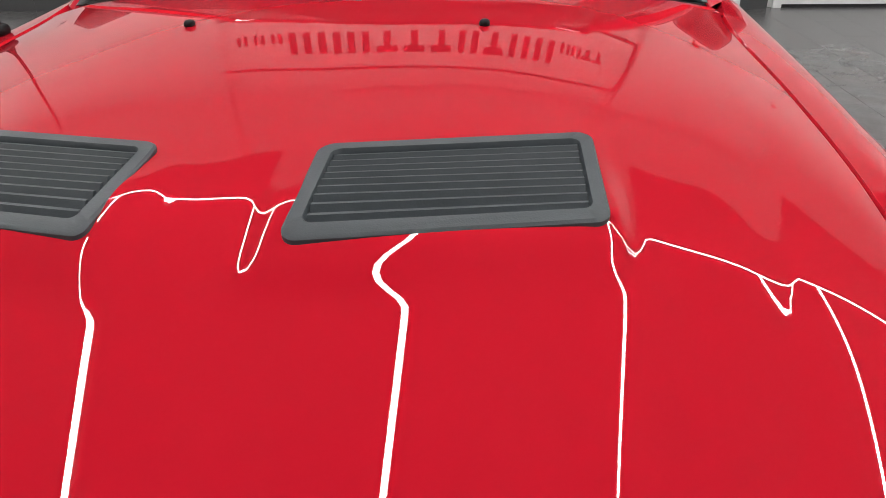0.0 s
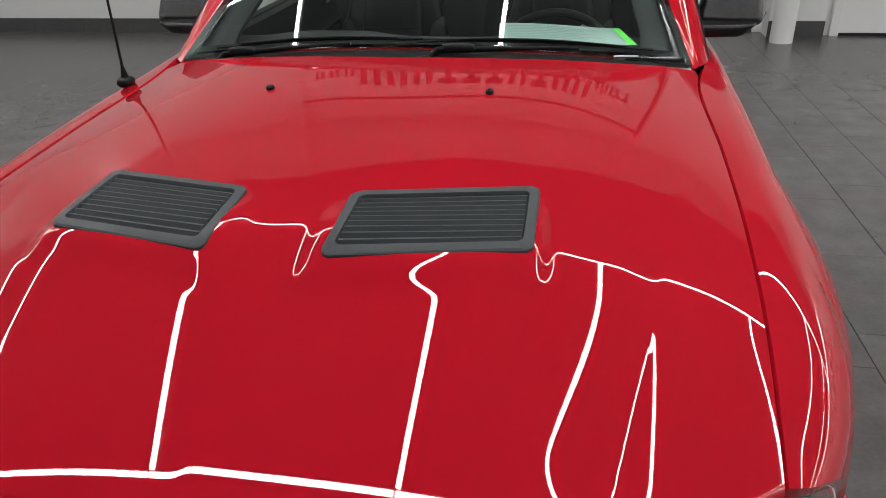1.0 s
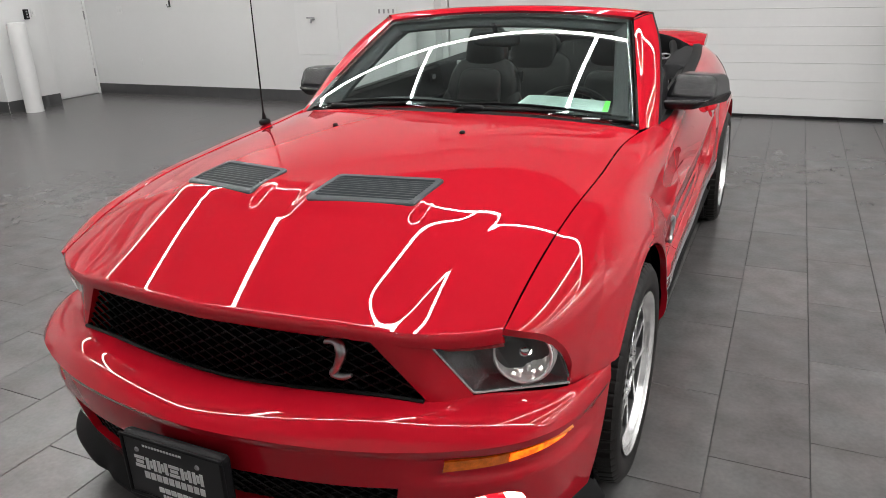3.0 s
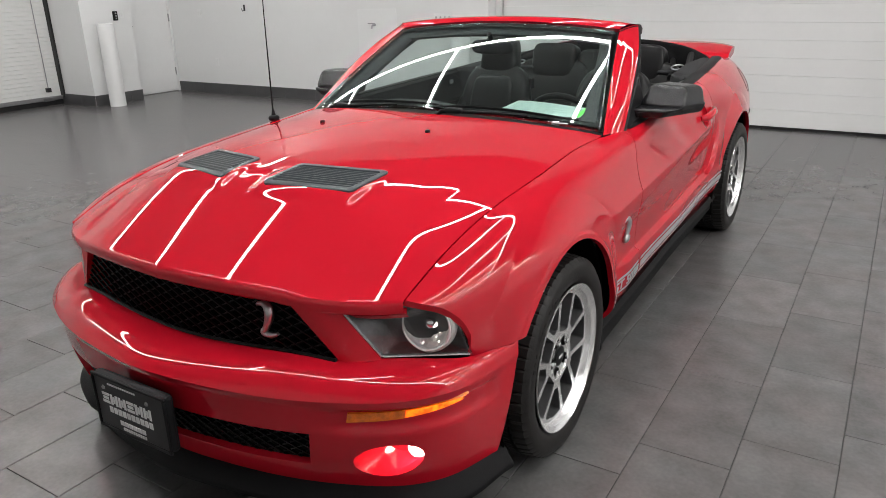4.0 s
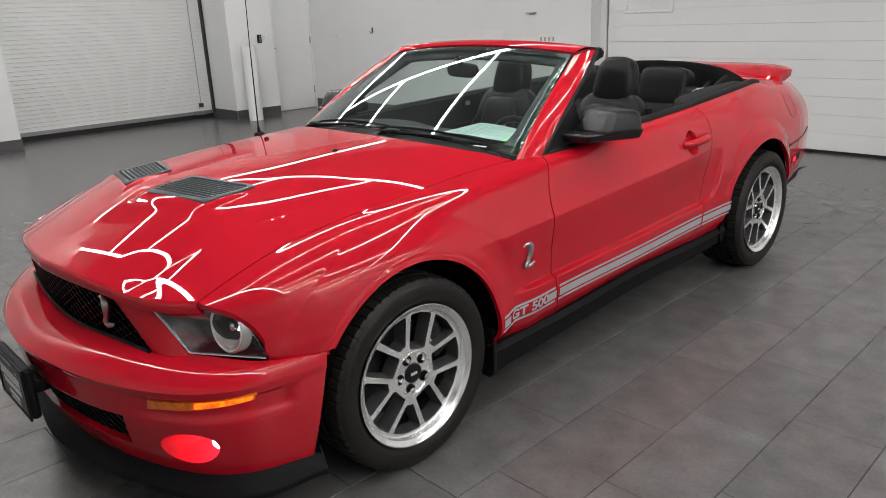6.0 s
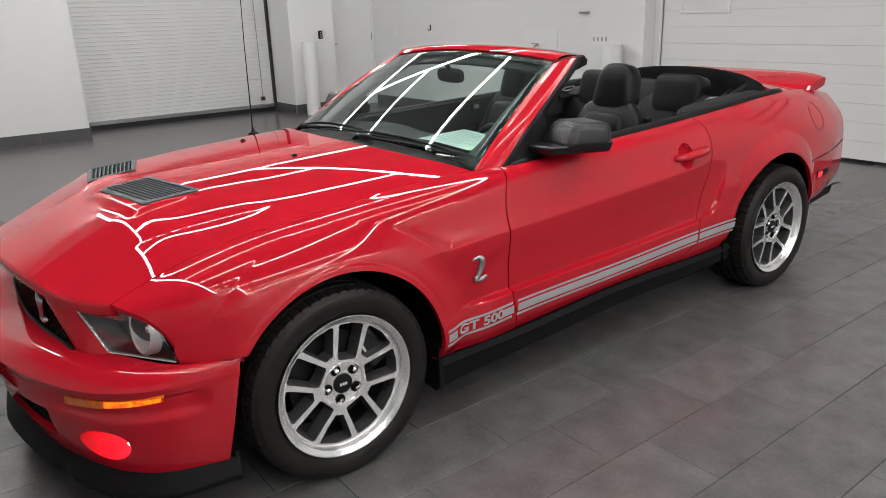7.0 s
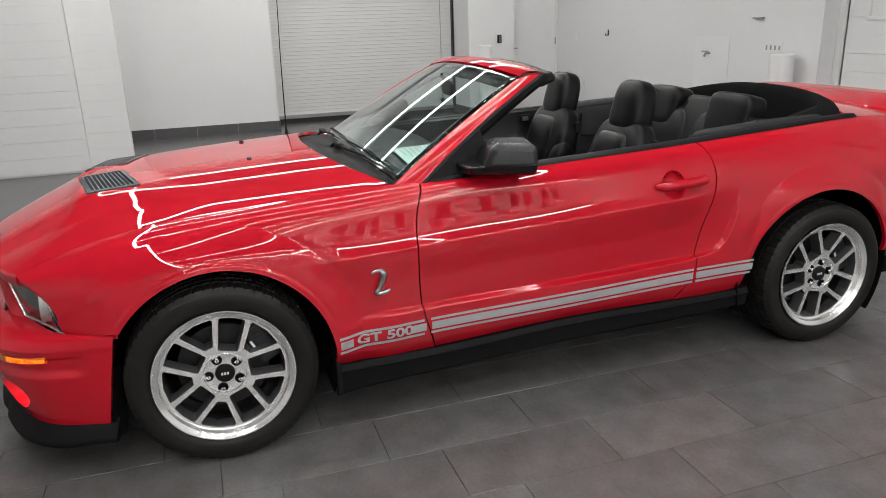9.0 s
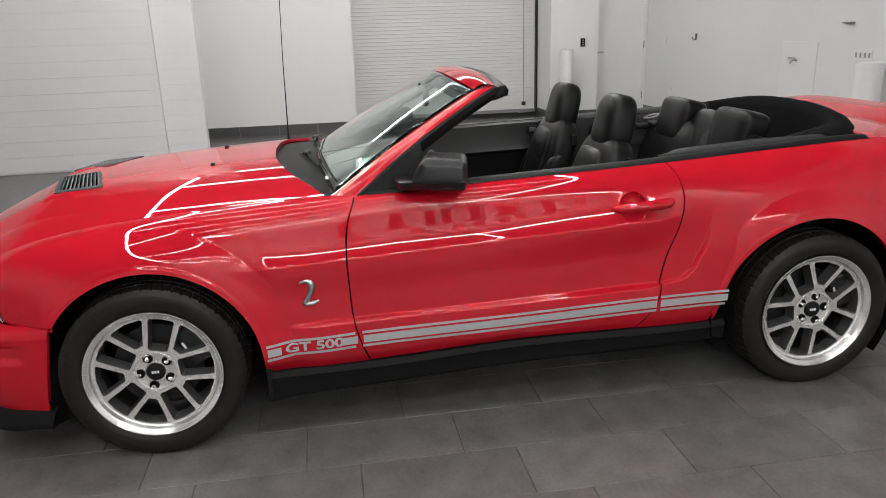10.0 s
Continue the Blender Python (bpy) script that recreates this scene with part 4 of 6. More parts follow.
# the grille's base sheet is painted black for the unlit depth behind the mesh
grille = part("grille", ([(x, -0.6 - 0.03 * math.cos(x * 2.2), z) for x in np.linspace(-0.6, 0.6, 13) for z in (0.48, 0.78)], [(2 * i, 2 * i + 2, 2 * i + 3, 2 * i + 1) for i in range(12)]), SHADE_BLACK, car, "black diamond mesh grille")
mouth_low = lambda x: float(SHELF(min(1.0, abs(x) / 1.33))[2]) - 0.004
mouth_side = lambda x: 0.735 if abs(x) < 0.45 else 0.735 - (abs(x) - 0.45) * 1.45
mouth_plane = lambda x: -0.772 + 0.055 * (x / 0.56) ** 2
lattice("mesh", 0.56, mouth_low, mouth_side, mouth_plane, 0.056, 0.5, grille, 0.0019)
tube("lower_rim", [(x, mouth_plane(x) - 0.012, mouth_low(x) + 0.006) for x in np.linspace(-0.55, 0.55, 30)], 0.006, BLACK, grille, 6)


def badge(m, h, parent, name="badge"):
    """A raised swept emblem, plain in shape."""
    path = [(-0.29, 0.35), (-0.24, 0.40), (-0.12, 0.44), (0.02, 0.43), (0.11, 0.35), (0.14, 0.22), (0.10, 0.06), (0.03, -0.10), (-0.04, -0.24), (-0.14, -0.37), (-0.02, -0.42), (0.16, -0.40), (0.36, -0.32)]
    wid = [0.03, 0.06, 0.07, 0.10, 0.135, 0.14, 0.125, 0.105, 0.095, 0.095, 0.085, 0.085, 0.045]
    f = spline([(i, *p, w) for i, (p, w) in enumerate(zip(path, wid))])
    rows = f(np.linspace(0, 12, 73))
    ob = tube(name, [m @ Vector((x * h, z * h, 0.0)) for x, z, _ in rows], [w * h for _, _, w in rows], PEWTER, parent, 10, "polished metal emblem", flat=1.0)
    return ob


badge(Matrix.Translation((0.345, -0.768, 0.672)) @ Matrix.Rotation(radians(90), 4, "X"), 0.105, grille)

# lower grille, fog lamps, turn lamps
# black sheet put in for the shade behind the lower mesh
lower = part("lower_grille", ([tuple(mirrored(bumper_point(abs(s), b) + np.array((0, 0.09, 0)), 1 if s >= 0 else -1)) for s in np.linspace(-0.44, 0.44, 15) for b in (1.33, 1.78)], [(2 * i, 2 * i + 2, 2 * i + 3, 2 * i + 1) for i in range(14)]), SHADE_BLACK, bumper)
lo_z = lambda x: 0.522 - 0.313 * 0.735 + 0.002
hi_z = lambda x: 0.522 - 0.313 * 0.372 - 0.004
low_plane = spline([(x, float(np.interp(x, [float(bumper_point(s, 1.6)[0]) for s in np.linspace(0, 0.5, 19)], [float(bumper_point(s, 1.6)[1]) for s in np.linspace(0, 0.5, 19)])) + 0.035) for x in np.linspace(0, 0.58, 12)])
lattice("mesh", 0.56, lo_z, hi_z, lambda x: float(low_plane(abs(x))[0]), 0.045, 0.5, lower, 0.0019)
for s, _ in SIDES:
    rim = [bumper_point(FOG_S + FOG_RS * math.cos(w), FOG_B + FOG_RB * math.sin(w)) for w in np.linspace(0, 2 * math.pi, 33)[:-1]]
    mid = np.mean(rim, 0)
    back = mid + np.array((0.014, 0.10, 0.012))
    rings = [[p * (1 - u) + (back + (p - mid) * 0.78) * u for p in rim] for u in np.linspace(0, 1, 5)]
    pts = [mirrored(p, s) for r in rings for p in r]
    faces = [(i * 32 + j, i * 32 + (j + 1) % 32, (i + 1) * 32 + (j + 1) % 32, (i + 1) * 32 + j) for i in range(4) for j in range(32)] + [list(range(128, 160))]
    fog = smooth(part("fog_lamp", (pts, faces), PAINT, bumper, "lit fog lamp in a red recess"), 40)
    spot = tuple(mirrored(back + np.array((0.026, -0.024, -0.002)), s))
    lathe("lens", [(-0.022, 0.0), (-0.020, 0.012), (-0.013, 0.022), (-0.003, 0.028), (0.008, 0.030)], FOG_GLOW, fog, 28, "Y").location = spot
    lathe("bezel", [(0.008, 0.029), (0.006, 0.032), (0.008, 0.034), (0.03, 0.036)], CHROME, fog, 28, "Y").location = spot
    strip = np.array([[bumper_point(a, b) + np.array((0.003, -0.006, 0)) for b in np.linspace(1.135 - 0.05 * (a - 0.49) / 0.26, 1.225 - 0.07 * (a - 0.49) / 0.26, 5)] for a in np.linspace(0.49, 0.75, 24)])
    lens = skin("turn_lamp", mirrored(strip, s), AMBER, bumper, (s, -1, 0), 0.012, None, 40, "amber turn lamp, lit at its outer end")
    glow = np.array([[bumper_point(a, b) + np.array((0.0045, -0.0075, 0)) for b in np.linspace(1.143 - 0.05 * (a - 0.49) / 0.26, 1.216 - 0.07 * (a - 0.49) / 0.26, 4)] for a in np.linspace(0.60, 0.743, 12)])
    skin("lit_end", mirrored(glow, s), AMBER_GLOW, lens, (s, -1, 0), 0.002)

# black chin lip
CHIN_OUT = spline([(0, 0.05), (0.3, 0.04), (0.5, 0.042), (0.8, 0.045), (1.0, 0.035)])
half = np.linspace(0, 1, 44)
low = bumper_point(half, 2.0)
tail_end = low[-1] - low[-2]
low = np.vstack([low, low[-1] + tail_end * 0.03 / np.linalg.norm(tail_end)])
half = np.append(half, 1.0)
tang = np.gradient(low[:, :2], axis=0)
tang /= np.linalg.norm(tang, axis=1)[:, None]
outward = np.stack([tang[:, 1], -tang[:, 0]], -1)
left = []
for k, h in enumerate(half):
    p, o = low[k], np.array((*outward[k], 0)) * (1 if outward[k][1] < 0 or outward[k][0] > 0 else -1)
    e = float(CHIN_OUT(h)[0])
    z0 = 0.146 + 0.012 * step(0.8, 1.0, h)
    tip = p + o * e
    notch = 0.012 * math.exp(-((h - 0.42) / 0.03) ** 2)
    tip = tip - o * notch
    row = [p - o * 0.02 + np.array((0, 0, 0.012)), p + o * 0.006 + np.array((0, 0, -0.003)), p + o * e * 0.5 + np.array((0, 0, (z0 + 0.026 - p[2]) * 0.62)), np.array((tip[0], tip[1], z0 + 0.022)), np.array((*(tip + o * 0.003)[:2], z0 + 0.012)), np.array((tip[0], tip[1], z0)), np.array((*(p - o * 0.06)[:2], z0 + 0.004))]
    left.append(row)
left = np.array(left)
rows = np.concatenate([left[:0:-1] * np.array((-1, 1, 1)), left])
chin = skin("chin_lip", np.array(rows), COWL, car, (0, -1, -0.2), 0, None, 40, "matt black plastic chin lip")
for s, _ in SIDES:
    g = np.array([[(s * (0.868 - 0.012 * u), -0.395 + 0.012 * u, 0.15 + 0.26 * u) for u in np.linspace(0, 1, 8)] for _ in range(2)])
    g[1] += np.array((-s * 0.05, 0.035, 0.0))
    skin("arch_flap", g, WELL, chin, (s, 0, 0), 0.008)

# headlamps
for s, _ in SIDES:
    quad = [np.array(p) for p in ((0.545, -0.716, 0.744), (0.80, -0.553, 0.734), (0.84, -0.508, 0.574), (0.642, -0.650, 0.580))]

    def lamp_point(u, w, d=0.0):
        p = (quad[0] * (1 - u) + quad[1] * u) * (1 - w) + (quad[3] * (1 - u) + quad[2] * u) * w
        n = np.array((0.52, -0.82, 0.22))
        return p + n * (0.016 * math.sin(math.pi * u) * math.sin(math.pi * w) - d)
    cover = skin("headlamp", mirrored(np.array([[lamp_point(u, w) for w in np.linspace(0, 1, 13)] for u in np.linspace(0, 1, 21)]), s), LENS, car, (s, -1, 0.3), 0, None, 60, "clear headlamp with one round chrome reflector")
    cover.visible_shadow = False
    th = cover.modifiers.new("thickness", "SOLIDIFY")
    th.thickness, th.offset = 0.004, -1
    for u0, u1, mat in ((0.0, 0.5, LAMP_GREY), (0.5, 1.0, PLATE)):
        skin("housing", mirrored(np.array([[lamp_point(0.02 + 0.96 * u, 0.03 + 0.94 * w, 0.055 * min(1, 4 * u, 4 * (1 - u), 5 * w, 5 * (1 - w)) + 0.004) for w in np.linspace(0, 1, 17)] for u in np.linspace(u0, u1, 14)]), s), mat, cover, (s, -1, 0.3), 0, None, 50)
    c = lamp_point(0.70, 0.43, 0.045)
    turn = Vector((0.14 * s, -0.98, 0.08)).to_track_quat("X", "Z").to_matrix().to_4x4()
    bowl = lathe("reflector_bowl", [(0.020, 0.073), (0.023, 0.07), (0.021, 0.066), (0.008, 0.065), (-0.004, 0.061), (-0.014, 0.055), (-0.022, 0.046), (-0.029, 0.036), (-0.034, 0.024), (-0.036, 0.0)], REFLECTOR, cover, 34, angle=1)
    rng = random.Random(9)
    for v in bowl.data.vertices:
        if v.co.x < 0.01:
            v.co.x += 0.0035 * math.sin(v.co.y * 420) + rng.uniform(-1, 1) * 0.0016
    bowl.data.transform(Matrix.Translation(Vector(mirrored(c, s))) @ turn)
    ring = lathe("bezel", [(0.0185, 0.073), (0.0195, 0.0742), (0.014, 0.0762), (-0.012, 0.077)], SATIN_SILVER, cover, 40)
    ring.data.transform(Matrix.Translation(Vector(mirrored(c, s))) @ turn)
    bulb = lathe("bulb", [(0.006, 0.0), (0.004, 0.008), (0.0, 0.013), (-0.02, 0.014), (-0.034, 0.01)], CHROME, cover, 20)
    bulb.data.transform(Matrix.Translation(Vector(mirrored(c, s))) @ turn)
    lit = lathe("lit_filament", [(-0.016, 0.0150), (-0.024, 0.0200), (-0.030, 0.0185)], BEAM_GLOW, cover, 20)
    lit.data.transform(Matrix.Translation(Vector(mirrored(c, s))) @ turn)
    edge = [mirrored(lamp_point(0.0, w, -0.001), s) for w in np.linspace(0.05, 0.97, 12)] + [mirrored(lamp_point(u, 0.985, -0.001), s) for u in np.linspace(0.03, 0.97, 16)]
    tube("trim_line", edge, [0.0034] * 13 + [0.0028] * 15, ALLOY, cover, 6)

# number plate panel with its dark frame
plate = box("number_plate", (-0.155, -0.992, 0.312), (0.165, -0.962, 0.492), BLACK, bumper, 0.012, "black dealer plate panel with white bars")
box("panel", (-0.145, -0.9955, 0.322), (0.155, -0.990, 0.482), PLATE, plate, 0.002)
def plate_row(x0, x1, z0, z1, n, gap):
    """One line of plain white blocks on the plate panel."""
    w = (x1 - x0) / n
    for i in range(n):
        box("bar", (x0 + w * i + gap, -0.9968, z0), (x0 + w * (i + 1) - gap, -0.9953, z1), WHITE_INK, plate, 0.0006)


plate_row(-0.085, 0.04, 0.465, 0.471, 13, 0.0012)
for i in range(6):
    x0, x1, z0, z1 = -0.118 + i * 0.0367, -0.118 + i * 0.0367 + 0.0325, 0.401, 0.435
    marks = (((x0, z1 - 0.009), (x1, z1)), ((x0, z0), (x1, z0 + 0.009)), ((x0 + 0.004, z0 + 0.0125), (x1 - 0.004, z1 - 0.0125))) if i % 3 == 0 else (((x0, z0), (x0 + 0.010, z1)), ((x1 - 0.010, z0), (x1, z1)), ((x0 + 0.0125, z0 + 0.006), (x1 - 0.0125, z1 - 0.006)))
    for lo, hi in marks:
        box("bar", (lo[0], -0.9968, lo[1]), (hi[0], -0.9953, hi[1]), WHITE_INK, plate, 0.0006)
plate_row(-0.095, 0.10, 0.373, 0.393, 10, 0.0020)
plate_row(-0.055, 0.06, 0.342, 0.357, 6, 0.0014)
plate_row(-0.045, 0.06, 0.326, 0.336, 10, 0.0012)
for lo, hi in (((-0.155, 0.482), (0.165, 0.492)), ((-0.155, 0.312), (0.165, 0.321)), ((-0.155, 0.321), (-0.146, 0.482)), ((0.156, 0.321), (0.165, 0.482))):
    box("frame_rim", (lo[0], -0.9995, lo[1]), (hi[0], -0.991, hi[1]), BLACK, plate, 0.003)
for x in (-0.105, 0.085):
    lathe("screw", [(-0.9995, 0.0), (-0.999, 0.005), (-0.9955, 0.007)], GREY_METAL, plate, 12, "Y").location = (x, 0, 0.452)
box("bracket", (-0.06, -0.965, 0.36), (0.08, -0.90, 0.41), BLACK, plate, 0.01)

# windscreen, pillars, header
GLASS_LOW = lambda x: (0.645 + 0.071 * (x / 0.745) ** 2, 1.005 - 0.047 * (x / 0.745) ** 2)
GLASS_TOP = lambda x: (1.268 + 0.037 * (x / 0.6) ** 2, 1.350 - 0.038 * (x / 0.6) ** 2)


def screen_point(a, b, d=0.0):
    """a: -1 to 1 across; b: 0 at the cowl, 1 at the header."""
    s = -1 if a < 0 else 1
    a = abs(a)
    lo, hi = np.array((0.745 * a, *GLASS_LOW(0.745 * a))), np.array((0.59 * a, *GLASS_TOP(0.59 * a)))
    p = lo * (1 - b) + hi * b + np.array((0.012 * a, -0.5, 0.86)) * (0.011 * math.sin(math.pi * b) - d)
    return p * np.array((s, 1, 1))


def screen_grid(a0, a1, b0, b1, n, m, d=0.0):
    return np.array([[screen_point(a, b, d) for b in np.linspace(b0, b1, m)] for a in np.linspace(a0, a1, n)])


screen = skin("windscreen", screen_grid(-1, 1, 0, 1, 41, 25), GLASS, car, (0, -0.5, 0.8), 0, None, 60, "green-tinted windscreen with black border")
screen.visible_shadow = False
th = screen.modifiers.new("thickness", "SOLIDIFY")
th.thickness, th.offset = 0.002, -1
for a0, a1, b0, b1 in ((-1, 1, -0.02, 0.075), (-1, -0.95, 0.075, 0.94), (0.95, 1, 0.075, 0.94), (-1, 1, 0.94, 1.0)):
    skin("black_border", screen_grid(a0, a1, b0, b1, 31 if b1 < 0.2 or b0 > 0.9 else 4, 5 if b1 < 0.2 or b0 > 0.9 else 15, 0.0065), FRIT, screen, (0, -0.5, 0.8), 0, None, 60)

for s, _ in SIDES:
    P0 = spline([(0, 0.80, 0.80, 0.955), (0.35, 0.765, 0.995, 1.105), (0.7, 0.715, 1.2, 1.235), (1, 0.652, 1.377, 1.329)])
    rows = []
    for b in np.linspace(-0.02, 1.0, 30):
        e, o = screen_point(1, b, 0.002), P0(b)
        rows.append([e + np.array((-0.004, 0.004, -0.012)), e] + [e * (1 - u) + o * u + np.array((0.024, -0.009, 0.022)) * (0.12 * math.sin(math.pi * u) + 0.12 * soft_step(0.05, 0.3, u) * (1 - soft_step(0.7, 1.0, u))) for u in (0.05, 0.1, 0.15, 0.2, 0.25, 0.3, 0.4, 0.5, 0.6, 0.7, 0.75, 0.8, 0.85, 0.9, 0.95)] + [o])
    pillar = skin("windscreen_pillar", mirrored(np.array(rows), s), PAINT, car, (s, -0.4, 0.4), 0.0, None, 40)
    rows = []
    for b in np.linspace(0.0, 1.0, 30):
        o = P0(b)
        rows.append([o, o + np.array((0.007, 0.009, -0.005)), o + np.array((0.003, 0.024, -0.019)), o + np.array((-0.02, 0.040, -0.032)), o + np.array((-0.06, 0.03, -0.03)), screen_point(1, b, 0.01)])
    skin("door_seal", mirrored(np.array(rows), s), SEAL, pillar, (s, 1, 0), 0.0, None, 40)
    rows = []
    for b in np.linspace(0.06, 0.98, 24):
        w = 0.10 + 0.05 * (1 - step(0.0, 0.25, b)) + 0.03 * step(0.8, 1.0, b)
        rows.append([screen_point(0.985, b, 0.012), screen_point(0.965 - w * 0.4, b, 0.020), screen_point(0.965 - w * 0.85, b, 0.034), screen_point(0.965 - w, b, 0.05), screen_point(0.965 - w * 0.9, b, 0.07), screen_point(0.98, b, 0.08)])
    skin("pillar_trim", mirrored(np.array(rows), s), DASH, pillar, (0, -0.5, 0.8), 0.0, None, 50)
    tube("seam", [mirrored(screen_point(1, 0.975) * (1 - u) + P0(0.985) * u + np.array((0.024, -0.009, 0.022)) * (0.12 * math.sin(math.pi * u) + 0.12 * soft_step(0.05, 0.3, u) * (1 - soft_step(0.7, 1.0, u))), s) for u in np.linspace(0, 1, 15)], 0.0025, SEAL, pillar, 5)
rows = []
for a in np.linspace(-1, 1, 41):
    e = screen_point(a, 1.0, -0.001)
    q = abs(a)
    o = np.array((0.655 * a, 1.40 - 0.023 * q**2, 1.362 - 0.033 * q**2.5))
    rows.append([e + np.array((0, 0.01, -0.015)), e] + [e * (1 - u) + o * u + np.array((0, -0.004, 0.014)) * math.sin(math.pi * u) for u in (0.2, 0.4, 0.6, 0.8)] + [o, o + np.array((0, 0.006, -0.012))])
header = skin("windscreen_header", np.array(rows), PAINT, car, (0, 0, 1), 0.0, None, 40)
rows = []
for a in np.linspace(-1, 1, 41):
    q = abs(a)
    o = np.array((0.655 * a, 1.403 - 0.023 * q**2, 1.356 - 0.033 * q**2.5))
    rows.append([o, o + np.array((0, 0.03, 0.004)), o + np.array((0, 0.055, -0.012)), o + np.array((0, 0.05, -0.035)), o + np.array((0, 0.0, -0.045)), screen_point(a, 0.97, 0.03)])
rows_in = [[screen_point(a, 0.985, 0.014), screen_point(a, 0.95, 0.018), screen_point(a, 0.915, 0.024), screen_point(a, 0.90, 0.036), screen_point(a, 0.92, 0.055), screen_point(a, 0.98, 0.07)] for a in np.linspace(-0.97, 0.97, 33)]
skin("header_trim", np.array(rows_in), DASH, header, (0, -0.5, 0.8), 0.0, None, 50)
skin("header_seal", np.array(rows), SEAL, header, (0, 1, 0), 0.0, None, 40)
for s, _ in SIDES:
    pillow("latch_end", (s * 0.632, 1.395, 1.300), (0.052, 0.08, 0.047), SEAL, header, 4, 8, Matrix.Rotation(radians(20), 4, "X"))

# cowl and wipers
rows = []
for a in np.linspace(-1, 1, 41):
    x = 0.748 * a
    y0 = float(HOOD_REAR(abs(x))[0])
    z0 = float(hood_z(x, y0 - 0.005))
    e = screen_point(a, 0.02, 0.008)
    rows.append([(x, y0 - 0.015, z0 - 0.025), (x, y0 + 0.02, z0 - 0.022), (x * 0.998, (y0 + e[1]) / 2 + 0.02, (z0 + e[2]) / 2 - 0.014), tuple(e)])
cowl = skin("cowl_panel", np.array(rows), COWL, car, (0, 0, 1), 0, None, 40, "black plastic cowl panel")
for x0, x1 in ((0.03, 0.60), (-0.60, -0.03)):
    path = [screen_point(x0 / 0.745, -0.10, -0.012)] + [screen_point((x0 + (x1 - x0) * u) / 0.745, -0.045 + 0.075 * u, -0.030 + 0.012 * u) for u in np.linspace(0.06, 0.72, 8)]
    w = tube("wiper", path, [0.012, 0.0105, 0.0095, 0.008, 0.007, 0.006, 0.0055, 0.005, 0.0045], COWL, cowl, 8)
    tube("blade", [screen_point((x0 + (x1 - x0) * u) / 0.745, 0.035 + 0.012 * u, -0.010 - 0.006 * math.sin(math.pi * min(1, max(0, u)))) for u in np.linspace(-0.05, 1.08, 11)], 0.0042, SEAL, w, 6)
    tube("spine", [screen_point((x0 + (x1 - x0) * u) / 0.745, 0.035 + 0.012 * u, -0.014 - 0.008 * math.sin(math.pi * u)) for u in np.linspace(0.1, 0.95, 9)], [0.0025, 0.003, 0.0035, 0.004, 0.0045, 0.004, 0.0035, 0.003, 0.0025], COWL, w, 6)
    pillow("pivot", tuple(screen_point(x0 / 0.745, -0.10, -0.016)), (0.06, 0.06, 0.05), BLACK, w, 2.5, 8)
    pillow("joint_cover", tuple(screen_point((x0 + (x1 - x0) * 0.16) / 0.745, -0.03, -0.032)), (0.09, 0.034, 0.026), BLACK, w, 3, 8)

# aerial
aer = tube("aerial", [(-0.80, 0.487, 0.955), (-0.80, 0.485, 0.99), (-0.803, 0.492, 1.4), (-0.807, 0.505, 1.78)], [0.012, 0.004, 0.0026, 0.002], BLACK, car, 8, "thin black whip aerial")
pillow("aerial_base", (-0.80, 0.487, 0.945), (0.042, 0.055, 0.03), BLACK, aer, 2.5, 8)

# belt seals
for s, _ in SIDES:
    rows = []
    for y in np.linspace(0.84, 3.03, 80):
        t = side(y, 0.0)
        u = side(y, 0.12)
        rows.append([t + np.array((-0.055, 0, -0.01)), t + np.array((-0.045, 0, 0.012)), t + np.array((-0.012, 0, 0.014)), t + np.array((0.004, 0, 0.004)), u + np.array((0.003, 0, 0.001))])
    skin("belt_seal", mirrored(np.array(rows), s), SEAL, car, (0, 0, 1), 0, None, 40)

# folded top and its well
U = spline([(0, 0.69, 2.15, 1.0), (0.2, 0.665, 2.55, 1.015), (0.36, 0.645, 2.82, 1.036), (0.5, 0.60, 2.97, 1.056), (0.66, 0.46, 3.09, 1.088), (0.85, 0.22, 3.14, 1.116), (1, 0.0, 3.15, 1.122)])
mids = np.concatenate([np.linspace(0.2, 1, 40), np.linspace(1, 0.2, 40)[1:]])
rows = []
for i, w in enumerate(mids):
    p = U(w) * np.array((1 if i < 40 else -1, 1, 1))
    inward = Vector((-p[0], 2.5 - p[1], 0)).normalized()
    d = np.array((inward.x, inward.y, 0))
    g = step(0.2, 0.42, w)
    rows.append([p - d * 0.06 + np.array((0, 0, -0.075)), p - d * 0.045 + np.array((0, 0, -0.03)), p - d * 0.02, p + d * 0.02 + np.array((0, 0, 0.02 * g)), p + d * 0.05 + np.array((0, 0, 0.026 * g)), p + d * 0.075 + np.array((0, 0, 0.012 * g)), p + d * 0.085 + np.array((0, 0, -0.03)), p + d * 0.09 + np.array((0, 0, -0.2))])
top = skin("folded_top", np.array(rows), CLOTH, car, (0, 0, 1), 0, None, 60, "folded black cloth top")
for s, _ in SIDES:
    tube("top_arm", [(s * 0.60, 2.45, 0.99), (s * 0.58, 2.7, 1.02), (s * 0.53, 2.95, 1.06)], 0.024, SEAL, top, 8)
    tube("top_rail", [(s * 0.52, 2.5, 0.965), (s * 0.47, 2.75, 0.985), (s * 0.40, 3.0, 1.02)], 0.018, SEAL, top, 8)

